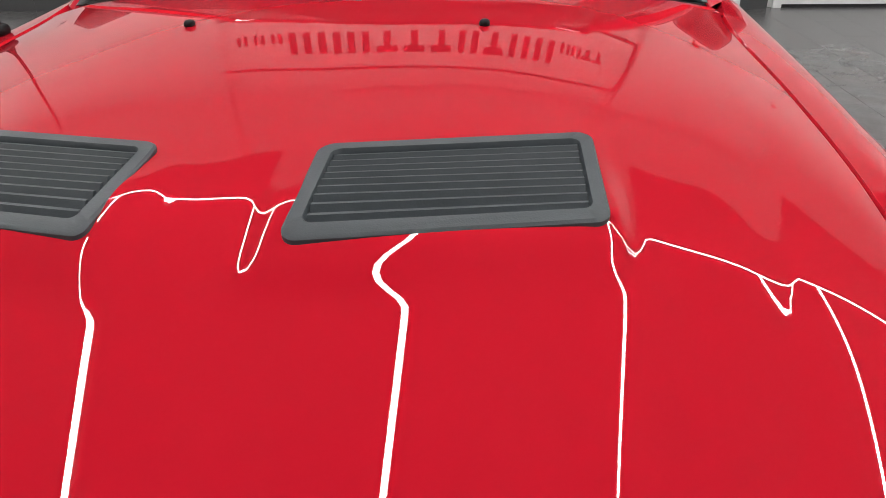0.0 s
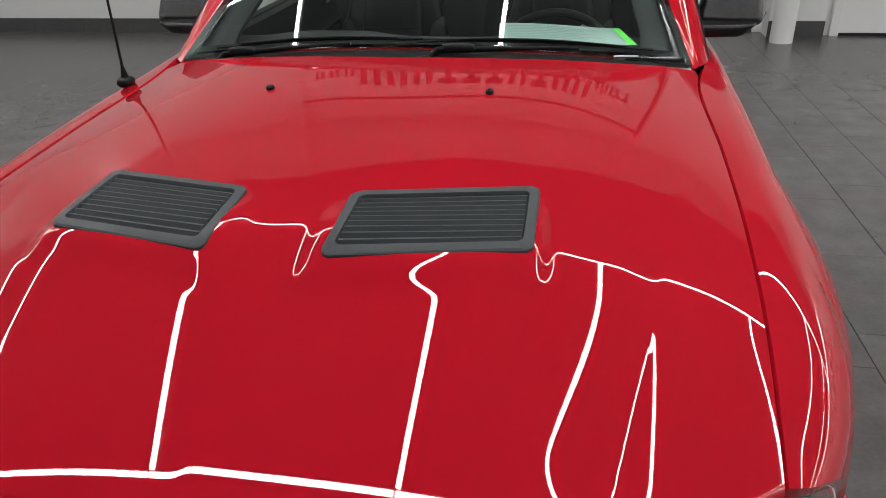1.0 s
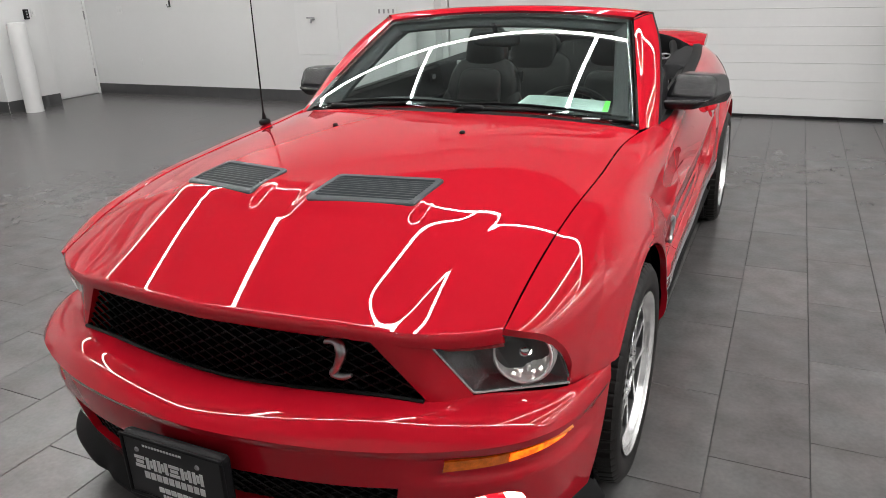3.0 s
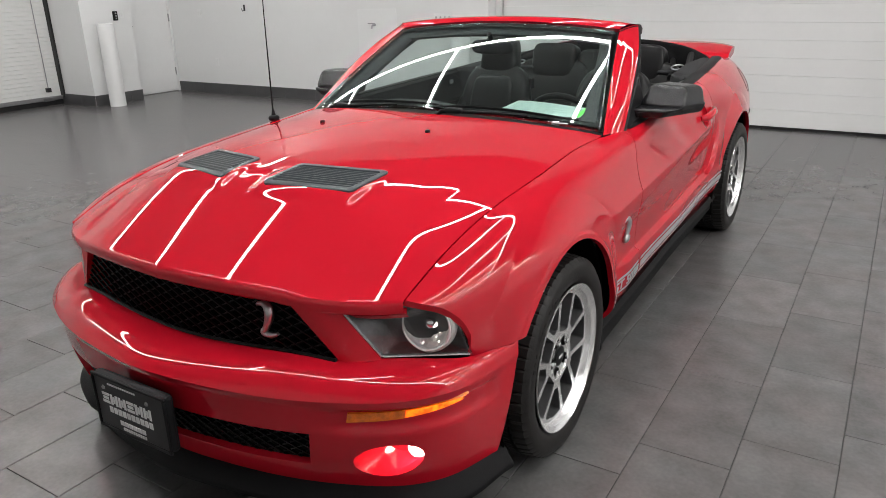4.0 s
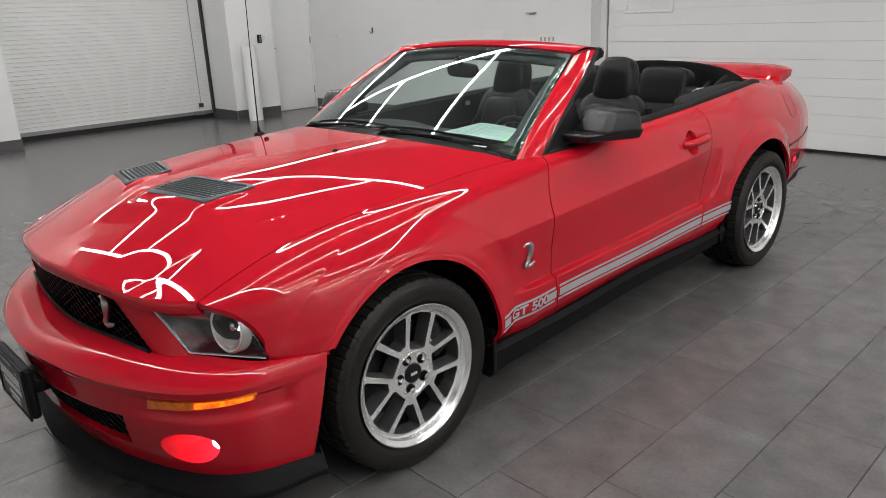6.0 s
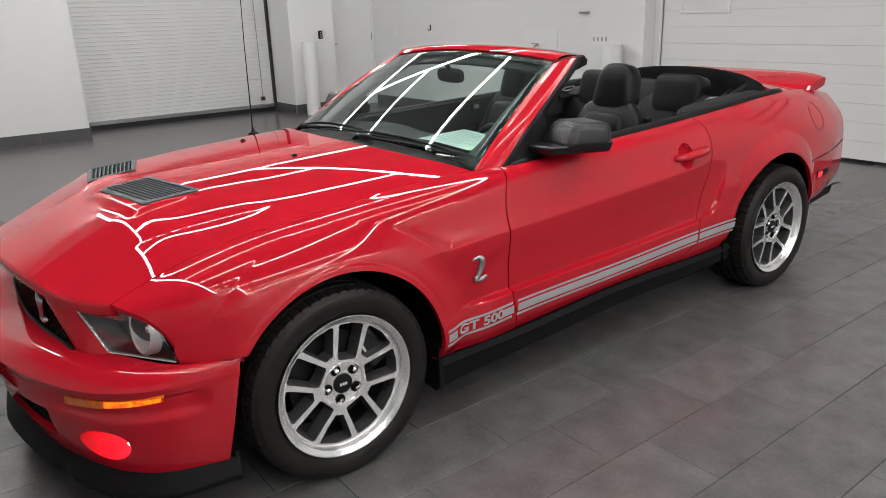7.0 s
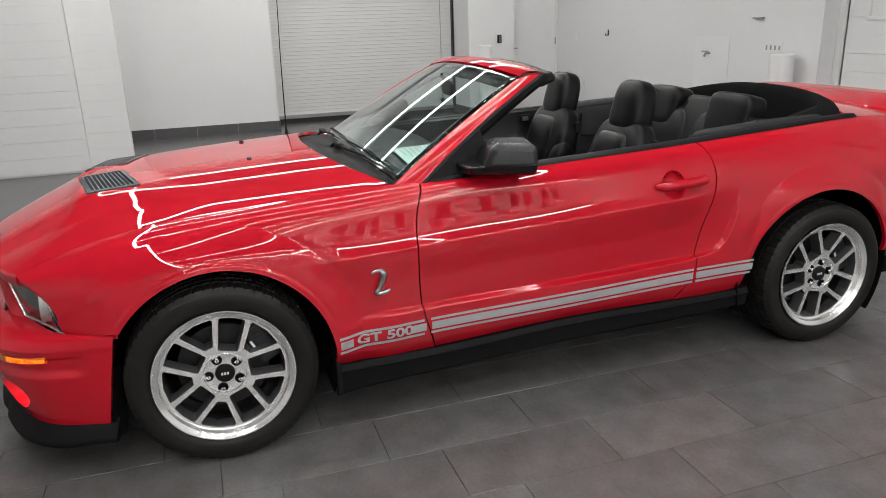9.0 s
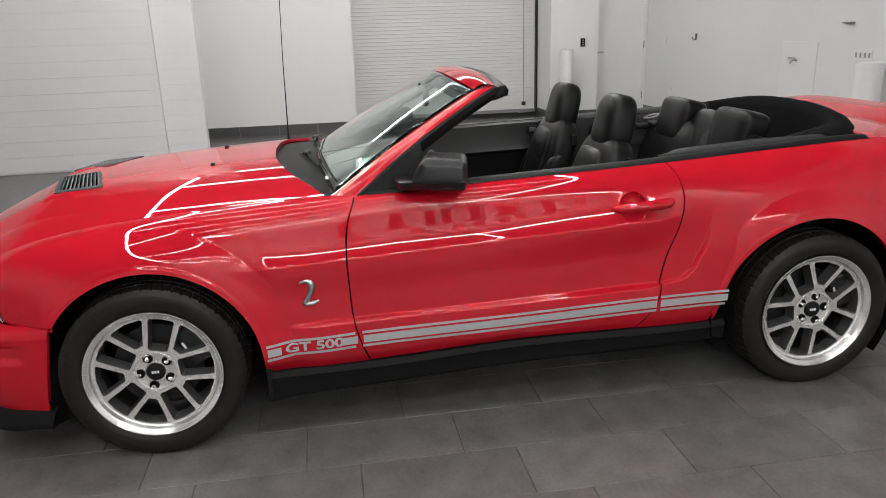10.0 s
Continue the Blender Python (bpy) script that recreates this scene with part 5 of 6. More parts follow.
# deck, spoiler, tail
DECK_HALF = lambda y: float(side(y, 0.0)[0]) - 0.003
rows = []
for a in np.linspace(-1, 1, 41):
    row = []
    for b in np.linspace(0, 1, 20):
        front = 3.15 - 0.16 * abs(a) ** 2.5
        y = front * (1 - b) + 3.72 * b
        row.append((a * DECK_HALF(y), y + 0.07 * (1 - a * a) * b**2, float(side(y, 0.0)[2]) + 0.045 * (1 - abs(a) ** 2.4) * (1 - 0.3 * b)))
    rows.append(row)
deck = skin("deck_lid", np.array(rows), PAINT, car, (0, 0, 1), 0.014)
rows = []
for a in np.linspace(-1, 1, 45):
    q = abs(a)
    x = 0.675 * a
    y1 = 3.585 + 0.055 * (1 - q**2) - 0.012 * q**12
    zt = 1.102 - 0.014 * q**4 - 0.016 * q**10
    yb = 3.34 + 0.05 * q**2
    zb = 1.052 - 0.014 * q**2 - 0.006 * q**12
    rows.append([(x, yb, zb - 0.02), (x, yb + 0.01, zb), (x, (yb + y1) / 2, (zb + zt) / 2 + 0.012), (x, y1 - 0.05, zt - 0.002), (x, y1, zt), (x, y1 + 0.004, zt - 0.012), (x, y1 - 0.006, zt - 0.045), (x, y1 - 0.1, zt - 0.07)])
spoiler = skin("rear_spoiler", np.array(rows), PAINT, car, (0, 0, 1), 0, None, 35)
for end in (0, -1):
    part("end_cap", ([tuple(p) for p in rows[end]], [list(range(8))]), PAINT, spoiler)
pillow("deck_aerial", (-0.3, 3.27, 1.065), (0.05, 0.08, 0.03), BLACK, deck, 2.5, 8)
rows = []
for v in np.linspace(0, 7, 30):
    e = side(3.72, v)
    rows.append([(e[0] * a, 3.72 + 0.09 * (1 - a**4) , e[2]) for a in np.linspace(-1, 1, 25)])
tail = skin("rear_bumper", np.array(rows), PAINT, car, (0, 1, 0), 0)
for s, _ in SIDES:
    seam = [mirrored(side(y, level_at(y, 0.655 + 0.05 * (y - 3.05))) + np.array((0.001, 0, 0)), s) for y in np.linspace(3.06, 3.70, 14)]
    tube("bumper_seam", seam, 0.003, SEAL, tail, 5)
    g = np.array([[mirrored(np.array((float(flank_x(y, z)) + 0.003, y, z)), s) for z in (0.535, 0.555, 0.575)] for y in np.linspace(3.19, 3.36, 7)])
    lamp = skin("side_marker", g, BLACK, tail, (s, 0, 0), 0.006, None, 40, "dark side marker lamp with a red glow")
    g = np.array([[mirrored(np.array((float(flank_x(y, z)) + 0.006, y, z)), s) for z in (0.54, 0.555, 0.57)] for y in np.linspace(3.2, 3.26, 4)])
    skin("lit_end", g, RED_GLOW, lamp, (s, 0, 0), 0.004)
    rows = [[mirrored(np.array((x, y, z)), s) for x, z in ((0.80, 0.42), (0.855 - 0.16 * (y - 3.03), 0.405), (0.84 - 0.16 * (y - 3.03), 0.34), (0.7, 0.33))] for y in np.linspace(3.03, 3.7, 8)]
    skin("rear_valance", np.array(rows), BLACK, tail, (s, 0, 0), 0)
# filler flap ring
for s in (1,):
    ring = [(float(flank_x(3.2 + 0.075 * math.cos(w), 0.89 + 0.075 * math.sin(w))) + 0.0005, 3.2 + 0.075 * math.cos(w), 0.89 + 0.075 * math.sin(w)) for w in np.linspace(0, 2 * math.pi, 41)[:-1]]
    tube("fuel_flap", ring, 0.0013, SEAL, quarters[0], 5, closed=True)

# side skirts
for s, _ in SIDES:
    rows = []
    for y in np.linspace(0.405, 2.32, 60):
        zt = float(GUIDES[7](y)[1])
        zb = float(np.interp(y, [0.4, 0.5, 1.37, 2.3], [0.156, 0.171, 0.217, 0.238]))
        rows.append([(s * 0.80, y, zt), (s * 0.872, y, zt - 0.002), (s * 0.884, y, zt - 0.02), (s * 0.888, y, zt - 0.024), (s * 0.878, y, zt - 0.031), (s * 0.874, y, zb + 0.012), (s * 0.862, y, zb), (s * 0.7, y, zb + 0.01)])
    skirt = skin("side_skirt", np.array(rows), COWL, car, (s, 0, -0.2), 0, None, 30, "matt black side skirt")
    part("end_cap", ([tuple(p) for p in rows[0]], [list(range(8))]), BLACK, skirt)
    box("mud_flap", (min(s * 0.78, s * 0.895), 0.405, 0.172), (max(s * 0.78, s * 0.887), 0.425, 0.36), BLACK, skirt, 0.006)


# silver side stripes
def stripe(y0, y1, u0, u1, parent, s, slant=0.0):
    n = max(6, int((y1 - y0) / 0.03))
    g = []
    for k in np.linspace(0, 1, n):
        row = []
        for u in np.linspace(u0, u1, 4):
            y = y0 + (y1 - y0) * k
            top = float(np.interp(y, [0.4, 0.78, 2.0, 2.36], [0.423, 0.441, 0.471, 0.479]))
            z = top - u * 0.068
            row.append((s * (float(flank_x(y, z)) + 0.0025), y, z))
        g.append(row)
    skin("stripe", np.array(g), STRIPE, parent, (s, 0, 0), 0.001)


for i, (s, _) in enumerate(SIDES):
    for u0, u1 in ((0.0, 0.14), (0.85, 1.0)):
        stripe(0.42, 0.757, u0, u1, fenders[i], s)
        stripe(0.785, 2.0, u0, u1, doors[i], s)
        stripe(2.016, 2.31 - 0.01 * (u0 > 0.5), u0, u1, quarters[i], s)
    stripe(0.424, 0.474, 0.27, 0.73, fenders[i], s)
    stripe(0.705, 0.765, 0.27, 0.73, fenders[i], s)
    stripe(0.789, 2.0, 0.27, 0.73, doors[i], s)
    stripe(2.016, 2.308, 0.27, 0.73, quarters[i], s)
    x = float(flank_x(0.60, 0.396)) + 0.0015
    m = Matrix.Translation((s * x, 0.60, 0.3985)) @ Matrix(((0, 0, s, 0), (s, 0, 0, 0), (0.05 * s, 1, 0, 0), (0, 0, 0, 1)))
    words = lettering("GT 500", 0.051, m, STRIPE, fenders[i], "lettering", 0.001, 1.4)
    for v in words.data.vertices:
        v.co.x = s * (float(flank_x(v.co.y, v.co.z)) + 0.0032 + 0.4 * (abs(v.co.x) - x))
    x = float(flank_x(0.59, 0.62)) + 0.004
    m = Matrix.Translation((s * x, 0.592, 0.615)) @ Matrix(((0, 0, s, 0), (1, 0, 0, 0), (0, 1, 0, 0), (0, 0, 0, 1)))
    badge(m, 0.105, fenders[i])

# door handles, mirrors
for i, (s, _) in enumerate(SIDES):
    x = float(flank_x(1.92, 0.857))
    d = [(s * (float(flank_x(1.885 + r * math.cos(w), 0.853 + r * math.sin(w))) - 0.001 - 0.024 * (1 - (r / 0.06) ** 4)), 1.885 + r * math.cos(w), 0.853 + r * math.sin(w)) for r in (0.06, 0.05, 0.04, 0.02) for w in np.linspace(0, 2 * math.pi, 33)[:-1]]
    cup = smooth(part("handle_cup", (d, [(k * 32 + j, k * 32 + (j + 1) % 32, (k + 1) * 32 + (j + 1) % 32, (k + 1) * 32 + j) for k in range(3) for j in range(32)] + [list(range(96, 128))]), PAINT, doors[i]), 40)
    path = [(s * (float(flank_x(y, 0.856 + 0.04 * (y - 1.9))) + h), y, 0.856 + 0.04 * (y - 1.9)) for y, h in ((1.80, 0.0), (1.82, 0.016), (1.86, 0.024), (1.93, 0.026), (1.99, 0.024), (2.03, 0.016), (2.045, 0.002))]
    hd = tube("handle", path, [0.012, 0.017, 0.0195, 0.0205, 0.0215, 0.0215, 0.018], PAINT, doors[i], 12, "red bar door handle", flat=1.0)
    if s > 0:
        lathe("key_lock", [(0.0, 0.0), (0.0, 0.008), (-0.006, 0.009)], GREY_METAL, hd, 14).location = (x + 0.035, 2.015, 0.861)
    def at_mirror(x, y, z):
        q = Matrix.Rotation(radians(-12), 4, "Z") @ Vector((x - 0.9, y - 1.13, z))
        return (s * (q.x + 0.9), q.y + 1.13, z)
    shell = block("door_mirror", [at_mirror(*p) for p in ((0.80, 0.99, 1.01), (1.004, 1.0, 1.01), (1.012, 1.215, 1.005), (0.80, 1.215, 1.005), (0.825, 1.05, 1.112), (0.985, 1.05, 1.108), (0.998, 1.212, 1.1), (0.815, 1.212, 1.104))], SATIN, doors[i], 0.029, "dark grey door mirror", 5)
    block("mirror_foot", [at_mirror(*p) for p in ((0.775, 0.92, 0.982), (0.94, 0.955, 0.986), (1.0, 1.205, 0.986), (0.79, 1.2, 0.98), (0.77, 0.905, 1.02), (0.985, 0.96, 1.024), (1.016, 1.212, 1.034), (0.785, 1.205, 1.032))], SATIN, shell, 0.014)
    g = Matrix.Translation((s * 0.912, 1.202, 1.047)) @ Matrix.Rotation(radians(-14 * s), 4, "Z")
    mg = pillow("mirror_glass", (0, 0, 0), (0.165, 0.008, 0.088), CHROME, shell, 4, 6)
    mg.data.transform(g)
    sail = [(0.80, 0.815, 0.958), (0.795, 1.10, 0.972), (0.765, 1.055, 1.135), (0.775, 0.985, 1.09)]
    pts = [(s * (q[0] + h), q[1], q[2]) for h in (0.004, -0.03) for q in sail]
    part("sail_panel", (pts, [(0, 1, 2, 3), (7, 6, 5, 4), (0, 4, 5, 1), (1, 5, 6, 2), (2, 6, 7, 3), (3, 7, 4, 0)]), BLACK, doors[i])

# underbody
box("underbody", (-0.70, -0.55, 0.2), (0.70, 3.5, 0.26), WELL, car)
box("underbody", (-0.85, 0.45, 0.215), (0.85, 2.25, 0.275), WELL, car)


# ---- wheels ----
def tyre_mesh(width, radius, name, parent):
    w = width / 2
    prof = [(-w * 0.72, 0.235), (-w * 0.95, 0.27), (-w, 0.295), (-w * 0.97, radius - 0.022), (-w * 0.86, radius - 0.006)]
    for c in (-0.5, -0.17, 0.17, 0.5):
        prof += [(c * w - 0.007, radius), (c * w - 0.006, radius - 0.009), (c * w + 0.006, radius - 0.009), (c * w + 0.007, radius)]
    prof += [(w * 0.86, radius - 0.006), (w * 0.93, radius - 0.018), (w * 0.965, radius - 0.024), (w * 0.985, radius - 0.030), (w, 0.295), (w * 0.985, 0.28), (w * 0.98, 0.276), (w * 0.95, 0.266), (w * 0.9, 0.256), (w * 0.78, 0.246), (w * 0.72, 0.235)]
    seg = 360
    pts, faces = [], []
    n = len(prof)
    for k in range(seg):
        a = 2 * math.pi * k / seg
        for j, (x, r) in enumerate(prof):
            cut = 0.0
            if r > radius - 0.012 and abs(x) > 0.52 * w and k % 6 == 0:
                cut = 0.005
            if r > radius - 0.002 and abs(x) <= 0.52 * w and (k + int(x * 90)) % 6 == 0:
                cut = 0.004
            rr = r - cut
            pts.append((x, rr * math.cos(a), rr * math.sin(a)))
    for k in range(seg):
        b = ((k + 1) % seg) * n
        faces += [(k * n + j, k * n + j + 1, b + j + 1, b + j) for j in range(n - 1)]
    ob = part(name, (pts, faces), RUBBER, parent)
    bm = bmesh.new()
    bm.from_mesh(ob.data)
    bmesh.ops.recalc_face_normals(bm, faces=bm.faces[:])
    bm.to_mesh(ob.data)
    bm.free()
    return smooth(ob, 30)


def fillet(corners, radius, n=5):
    """A closed outline with its corners rounded."""
    pts = []
    k = len(corners)
    for i in range(k):
        a, b, c = (np.array(corners[j % k], float) for j in (i - 1, i, i + 1))
        u, w = (a - b) / np.linalg.norm(a - b), (c - b) / np.linalg.norm(c - b)
        half = math.acos(max(-1, min(1, float(u @ w)))) / 2
        d = radius / math.tan(half)
        for e in np.linspace(0, 1, n):
            pts.append((b + u * d) * (1 - e) ** 2 + 2 * b * e * (1 - e) + (b + w * d) * e**2)
    return pts


def spoke(root, p, g, x):
    """One spoke: the casting between a narrow and a wide window of the wheel."""
    def turned(q, a, mirror=1):
        c, s_ = math.cos(a), math.sin(a)
        return np.array((q[0] * c - q[1] * mirror * s_, q[0] * s_ + q[1] * mirror * c))
    narrow = [(0.087, 0.0)] + fillet([(0.087, 0.0), (0.087, 0.035), (0.211, 0.0475), (0.2165, 0.0)], 0.010)[5:15] + [(0.2165, 0.0)]
    wide = [(0.114, 0.0)] + fillet([(0.114, 0.0), (0.112, 0.015), (0.207, 0.0665), (0.2165, 0.0)], 0.011)[5:15] + [(0.2165, 0.0)]
    wide_axis = p + g * math.radians(36)
    walls = [turned(q, p, g) for q in narrow], [turned(q, wide_axis, -g) for q in wide[::-1]]
    arc_out = [np.array((math.cos(a), math.sin(a))) * 0.221 for a in np.linspace(p, wide_axis, 9)]
    arc_in = [np.array((math.cos(a), math.sin(a))) * 0.078 for a in np.linspace(wide_axis, p, 9)]
    outline = walls[0] + arc_out + walls[1] + arc_in
    k = len(outline)
    mid_n, mid_w = turned((0.152, 0), p), turned((0.172, 0), wide_axis)
    rims = [(0, len(walls[0]), mid_n), (len(walls[0]) + 9, len(walls[0]) + 9 + len(walls[1]), mid_w)]
    pts = [(x, *q) for q in outline]
    faces = [list(range(k))]
    for a, b, mid in rims:
        rows = [list(range(a, b))]
        for d, sh in ((0.003, 0.985), (0.03, 0.95), (0.055, 0.90)):
            rows.append(list(range(len(pts), len(pts) + b - a)))
            pts += [(x - d, *(mid + (q - mid) * sh)) for q in outline[a:b]]
        for r0, r1 in zip(rows, rows[1:]):
            faces += [(r0[i], r0[i + 1], r1[i + 1], r1[i]) for i in range(b - a - 1)]
    ob = part("spoke", (pts, faces), ALLOY, root)
    ob.data.materials.append(SPOKE_SIDE)
    bm = bmesh.new()
    bm.from_mesh(ob.data)
    bmesh.ops.recalc_face_normals(bm, faces=bm.faces[:])
    bm.faces.ensure_lookup_table()
    if bm.faces[0].normal.x < 0:
        bmesh.ops.reverse_faces(bm, faces=bm.faces[:])
    for face in bm.faces:
        if abs(face.normal.x) < 0.35:
            face.material_index = 1
    bm.to_mesh(ob.data)
    bm.free()
    return ob


def wheel(name_side, s, y, width, face_x, phase, front):
    """Ten-spoke alloy wheel in five pairs, with tyre, nuts, cap and brake."""
    root = tagged(new("wheel"), "machined ten-spoke alloy wheel with black tyre")
    root.parent = car
    root.matrix_basis = Matrix.Translation((s * (face_x - width / 2 + 0.004), y, 0.343)) @ (Matrix() if s > 0 else Matrix.Rotation(math.pi, 4, "Z"))
    tyre_mesh(width, 0.343, "tyre", root)
    f = width / 2 - 0.012
    rim = lathe("rim", [(f - 0.012, 0.236), (f + 0.004, 0.2525), (f + 0.008, 0.2518), (f + 0.008, 0.2495), (f + 0.003, 0.2475), (f - 0.002, 0.2335), (f - 0.0045, 0.2315), (f - 0.022, 0.2285), (f - 0.0245, 0.2265), (f - 0.0248, 0.2175), (f - 0.06, 0.216)], ALLOY, root, 96, angle=50)
    lathe("barrel", [(f - 0.05, 0.222), (f - 0.09, 0.205), (-width / 2 + 0.03, 0.225), (-width / 2 + 0.01, 0.24)], ALLOY_SHADED, root, 72)
    pairs = [math.radians(phase + 72 * k) for k in range(5)]
    for p in pairs:
        for g in (1, -1):
            spoke(root, p, g, f - 0.0235)
    hub = lathe("hub", [(f - 0.08, 0.082), (f - 0.0245, 0.082), (f - 0.0230, 0.0795), (f - 0.0230, 0.077), (f - 0.028, 0.074), (f - 0.033, 0.052), (f - 0.031, 0.036), (f - 0.04, 0.0)], ALLOY, root, 60, angle=20)
    for p in pairs:
        a = p + math.radians(36)
        c = (0.059 * math.cos(a), 0.059 * math.sin(a))
        # shallow black disc round each nut, painted as the shade of a deeper hole
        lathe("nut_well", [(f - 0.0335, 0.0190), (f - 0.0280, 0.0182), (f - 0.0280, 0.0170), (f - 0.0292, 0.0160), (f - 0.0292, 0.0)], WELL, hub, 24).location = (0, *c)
        lathe("wheel_nut", [(f - 0.014, 0.0), (f - 0.0145, 0.004), (f - 0.017, 0.0085), (f - 0.035, 0.0105)], CHROME, hub, 6, angle=20).location = (0, *c)
    cap = lathe("centre_cap", [(f - 0.022, 0.0), (f - 0.022, 0.028), (f - 0.024, 0.034), (f - 0.032, 0.036)], BLACK, root, 36)
    for i in range(3):
        box("mark", (f - 0.0222, -0.014 + i * 0.010, -0.005), (f - 0.0214, -0.007 + i * 0.010, 0.005), WHITE_INK, cap)
    # disc and bell darker than bare steel: shade behind the spokes is painted in
    lathe("brake_disc", [(f - 0.10, 0.07), (f - 0.10, 0.165), (f - 0.125, 0.165), (f - 0.125, 0.07)], ALLOY_SHADED, root, 64)
    lathe("disc_bell", [(f - 0.06, 0.0), (f - 0.062, 0.07), (f - 0.10, 0.078)], ALLOY_SHADED, root, 40)
    turn = Matrix.Rotation(math.radians(28 if front else 20), 4, "X")
    cal = box("brake_caliper", (f - 0.15, -0.03, -0.075), (f - 0.058, 0.055, 0.085), BLACK_METAL, root, 0.014)
    cal.data.transform(turn @ Matrix.Translation((0, 0.15, 0)))
    for i in range(2):
        piston = lathe("bolt", [(f - 0.055, 0.0), (f - 0.055, 0.016), (f - 0.062, 0.02)], ALLOY_SHADED, cal, 14)
        piston.data.transform(turn @ Matrix.Translation((0, 0.165, -0.03 + i * 0.07)))
    bar = box("caliper_mark", (f - 0.0585, 0.130, -0.02), (f - 0.0572, 0.139, 0.035), WHITE_INK, cal)
    bar.data.transform(turn)
    for i in range(11):
        a = math.radians(118 + i * 4.5)
        rr = 0.297
        m = Matrix.Translation((width / 2 + 0.0005, rr * math.cos(a), rr * math.sin(a)))
        if i % 4 != 3 and front:
            b = box("sidewall_mark", (-0.0012, -0.007, -0.006), (0.0008, 0.007, 0.006), RUBBER, root)
            b.data.transform(m @ Matrix.Rotation(a, 4, "X"))
    return root


wheel("front", 1, 0.0, 0.255, 0.918, 77, True)
wheel("front", -1, 0.0, 0.255, 0.918, 40, True)
wheel("rear", 1, 2.72, 0.285, 0.925, 186, False)
wheel("rear", -1, 2.72, 0.285, 0.925, 100, False)

# ---- cabin ----
part("cabin_floor", ([(x, y, z) for x, z in ((-0.74, 0.95), (-0.72, 0.3), (0.72, 0.3), (0.74, 0.95)) for y in (0.75, 2.8)], [(0, 1, 3, 2), (2, 3, 5, 4), (4, 5, 7, 6)]), CARPET, car)
for s, _ in SIDES:
    rows = []
    for y in np.linspace(0.86, 2.05, 24):
        t = side(y, 0.0)
        rows.append([(s * (t[0] - 0.05), y, t[2] + 0.008), (s * (t[0] - 0.075), y, t[2] - 0.002), (s * (t[0] - 0.085), y, t[2] - 0.06), (s * (t[0] - 0.10), y, t[2] - 0.13), (s * (t[0] - 0.115), y, t[2] - 0.15), (s * (t[0] - 0.10), y, t[2] - 0.17), (s * (t[0] - 0.10), y, t[2] - 0.32), (s * (t[0] - 0.14), y, t[2] - 0.36), (s * (t[0] - 0.12), y, 0.4)])
    trim = skin("door_trim", np.array(rows), LEATHER, car, (-s, 0, 0), 0, None, 30, "black door trim with armrest")
    box("speaker_grille", (s * 0.66 - 0.004, 0.98, 0.5), (s * 0.66 + 0.004, 1.15, 0.64), BLACK, trim, 0.003)
    bz = box("inner_handle", (min(s * 0.685, s * 0.672), 1.88, 0.935), (max(s * 0.685, s * 0.672), 1.95, 0.98), BLACK, trim, 0.004)
    box("handle_pull", (min(s * 0.676, s * 0.667), 1.895, 0.945), (max(s * 0.676, s * 0.667), 1.935, 0.97), GREY_METAL, bz, 0.004)
    rows = []
    for y in np.linspace(2.05, 2.85, 16):
        t = side(y, 0.0)
        w = 0.05 + 0.09 * step(2.05, 2.2, y) * (1 - 0.5 * step(2.55, 2.85, y))
        rows.append([(s * (t[0] - 0.045), y, t[2] + 0.012), (s * (t[0] - 0.05), y, t[2] + 0.016), (s * (t[0] - w), y, t[2] + 0.018), (s * (t[0] - w - 0.02), y, t[2] + 0.004), (s * (t[0] - w - 0.03), y, t[2] - 0.06), (s * (t[0] - w - 0.02), y, 0.5)])
    skin("quarter_trim", np.array(rows), DASH, car, (-s, 0, 0.3), 0, None, 40)
    box("belt_guide", (min(s * 0.42, s * 0.52), 2.56, 0.99), (max(s * 0.42, s * 0.52), 2.72, 1.01), DASH, car, 0.008, turn=Matrix.Rotation(radians(12), 4, "X"))

# dashboard, wheel
rows = []
for x in np.linspace(-0.72, 0.72, 37):
    q = abs(x)
    hump = 0.022 * math.exp(-((x - 0.36) / 0.16) ** 4) + 0.018 * math.exp(-((x + 0.38) / 0.2) ** 4)
    e = screen_point(x / 0.76, 0.03, 0.02)
    rows.append([(x, e[1], e[2] - 0.02), (x, 0.80, 0.985 - 0.03 * q**2), (x, 0.98, 0.972 + hump * 0.6), (x, 1.10, 0.955 + hump), (x, 1.15, 0.93 + hump), (x, 1.165, 0.90 + hump), (x, 1.13, 0.84), (x, 1.15, 0.72), (x, 1.05, 0.55)])
dash = skin("dashboard", np.array(rows), DASH, car, (0, 0, 1), 0, None, 40, "charcoal dashboard with twin brows")
box("glove_trim", (-0.62, 1.145, 0.78), (-0.1, 1.16, 0.86), GREY_METAL, dash, 0.006)
tilt = Matrix.Translation((0.365, 1.235, 0.85)) @ Matrix.Rotation(radians(-66), 4, "X")
sw = tube("steering_wheel", [tilt @ Vector((0.188 * math.cos(w), 0.188 * math.sin(w), 0)) for w in np.linspace(0, 2 * math.pi, 49)[:-1]], 0.016, LEATHER, car, 10, "black leather steering wheel", closed=True)
for w in (10, 170, 235, 305):
    a = math.radians(w)
    tube("spoke", [tilt @ Vector((0.05 * math.cos(a), 0.05 * math.sin(a), -0.02)), tilt @ Vector((0.182 * math.cos(a), 0.182 * math.sin(a), 0))], 0.014, GREY_METAL, sw, 8)
pillow("hub_pad", (0, 0, 0), (0.16, 0.13, 0.06), LEATHER, sw, 3, 10).data.transform(tilt)
tube("column", [(0.365, 1.3, 0.85), (0.365, 1.08, 0.79)], 0.045, BLACK, sw, 12)
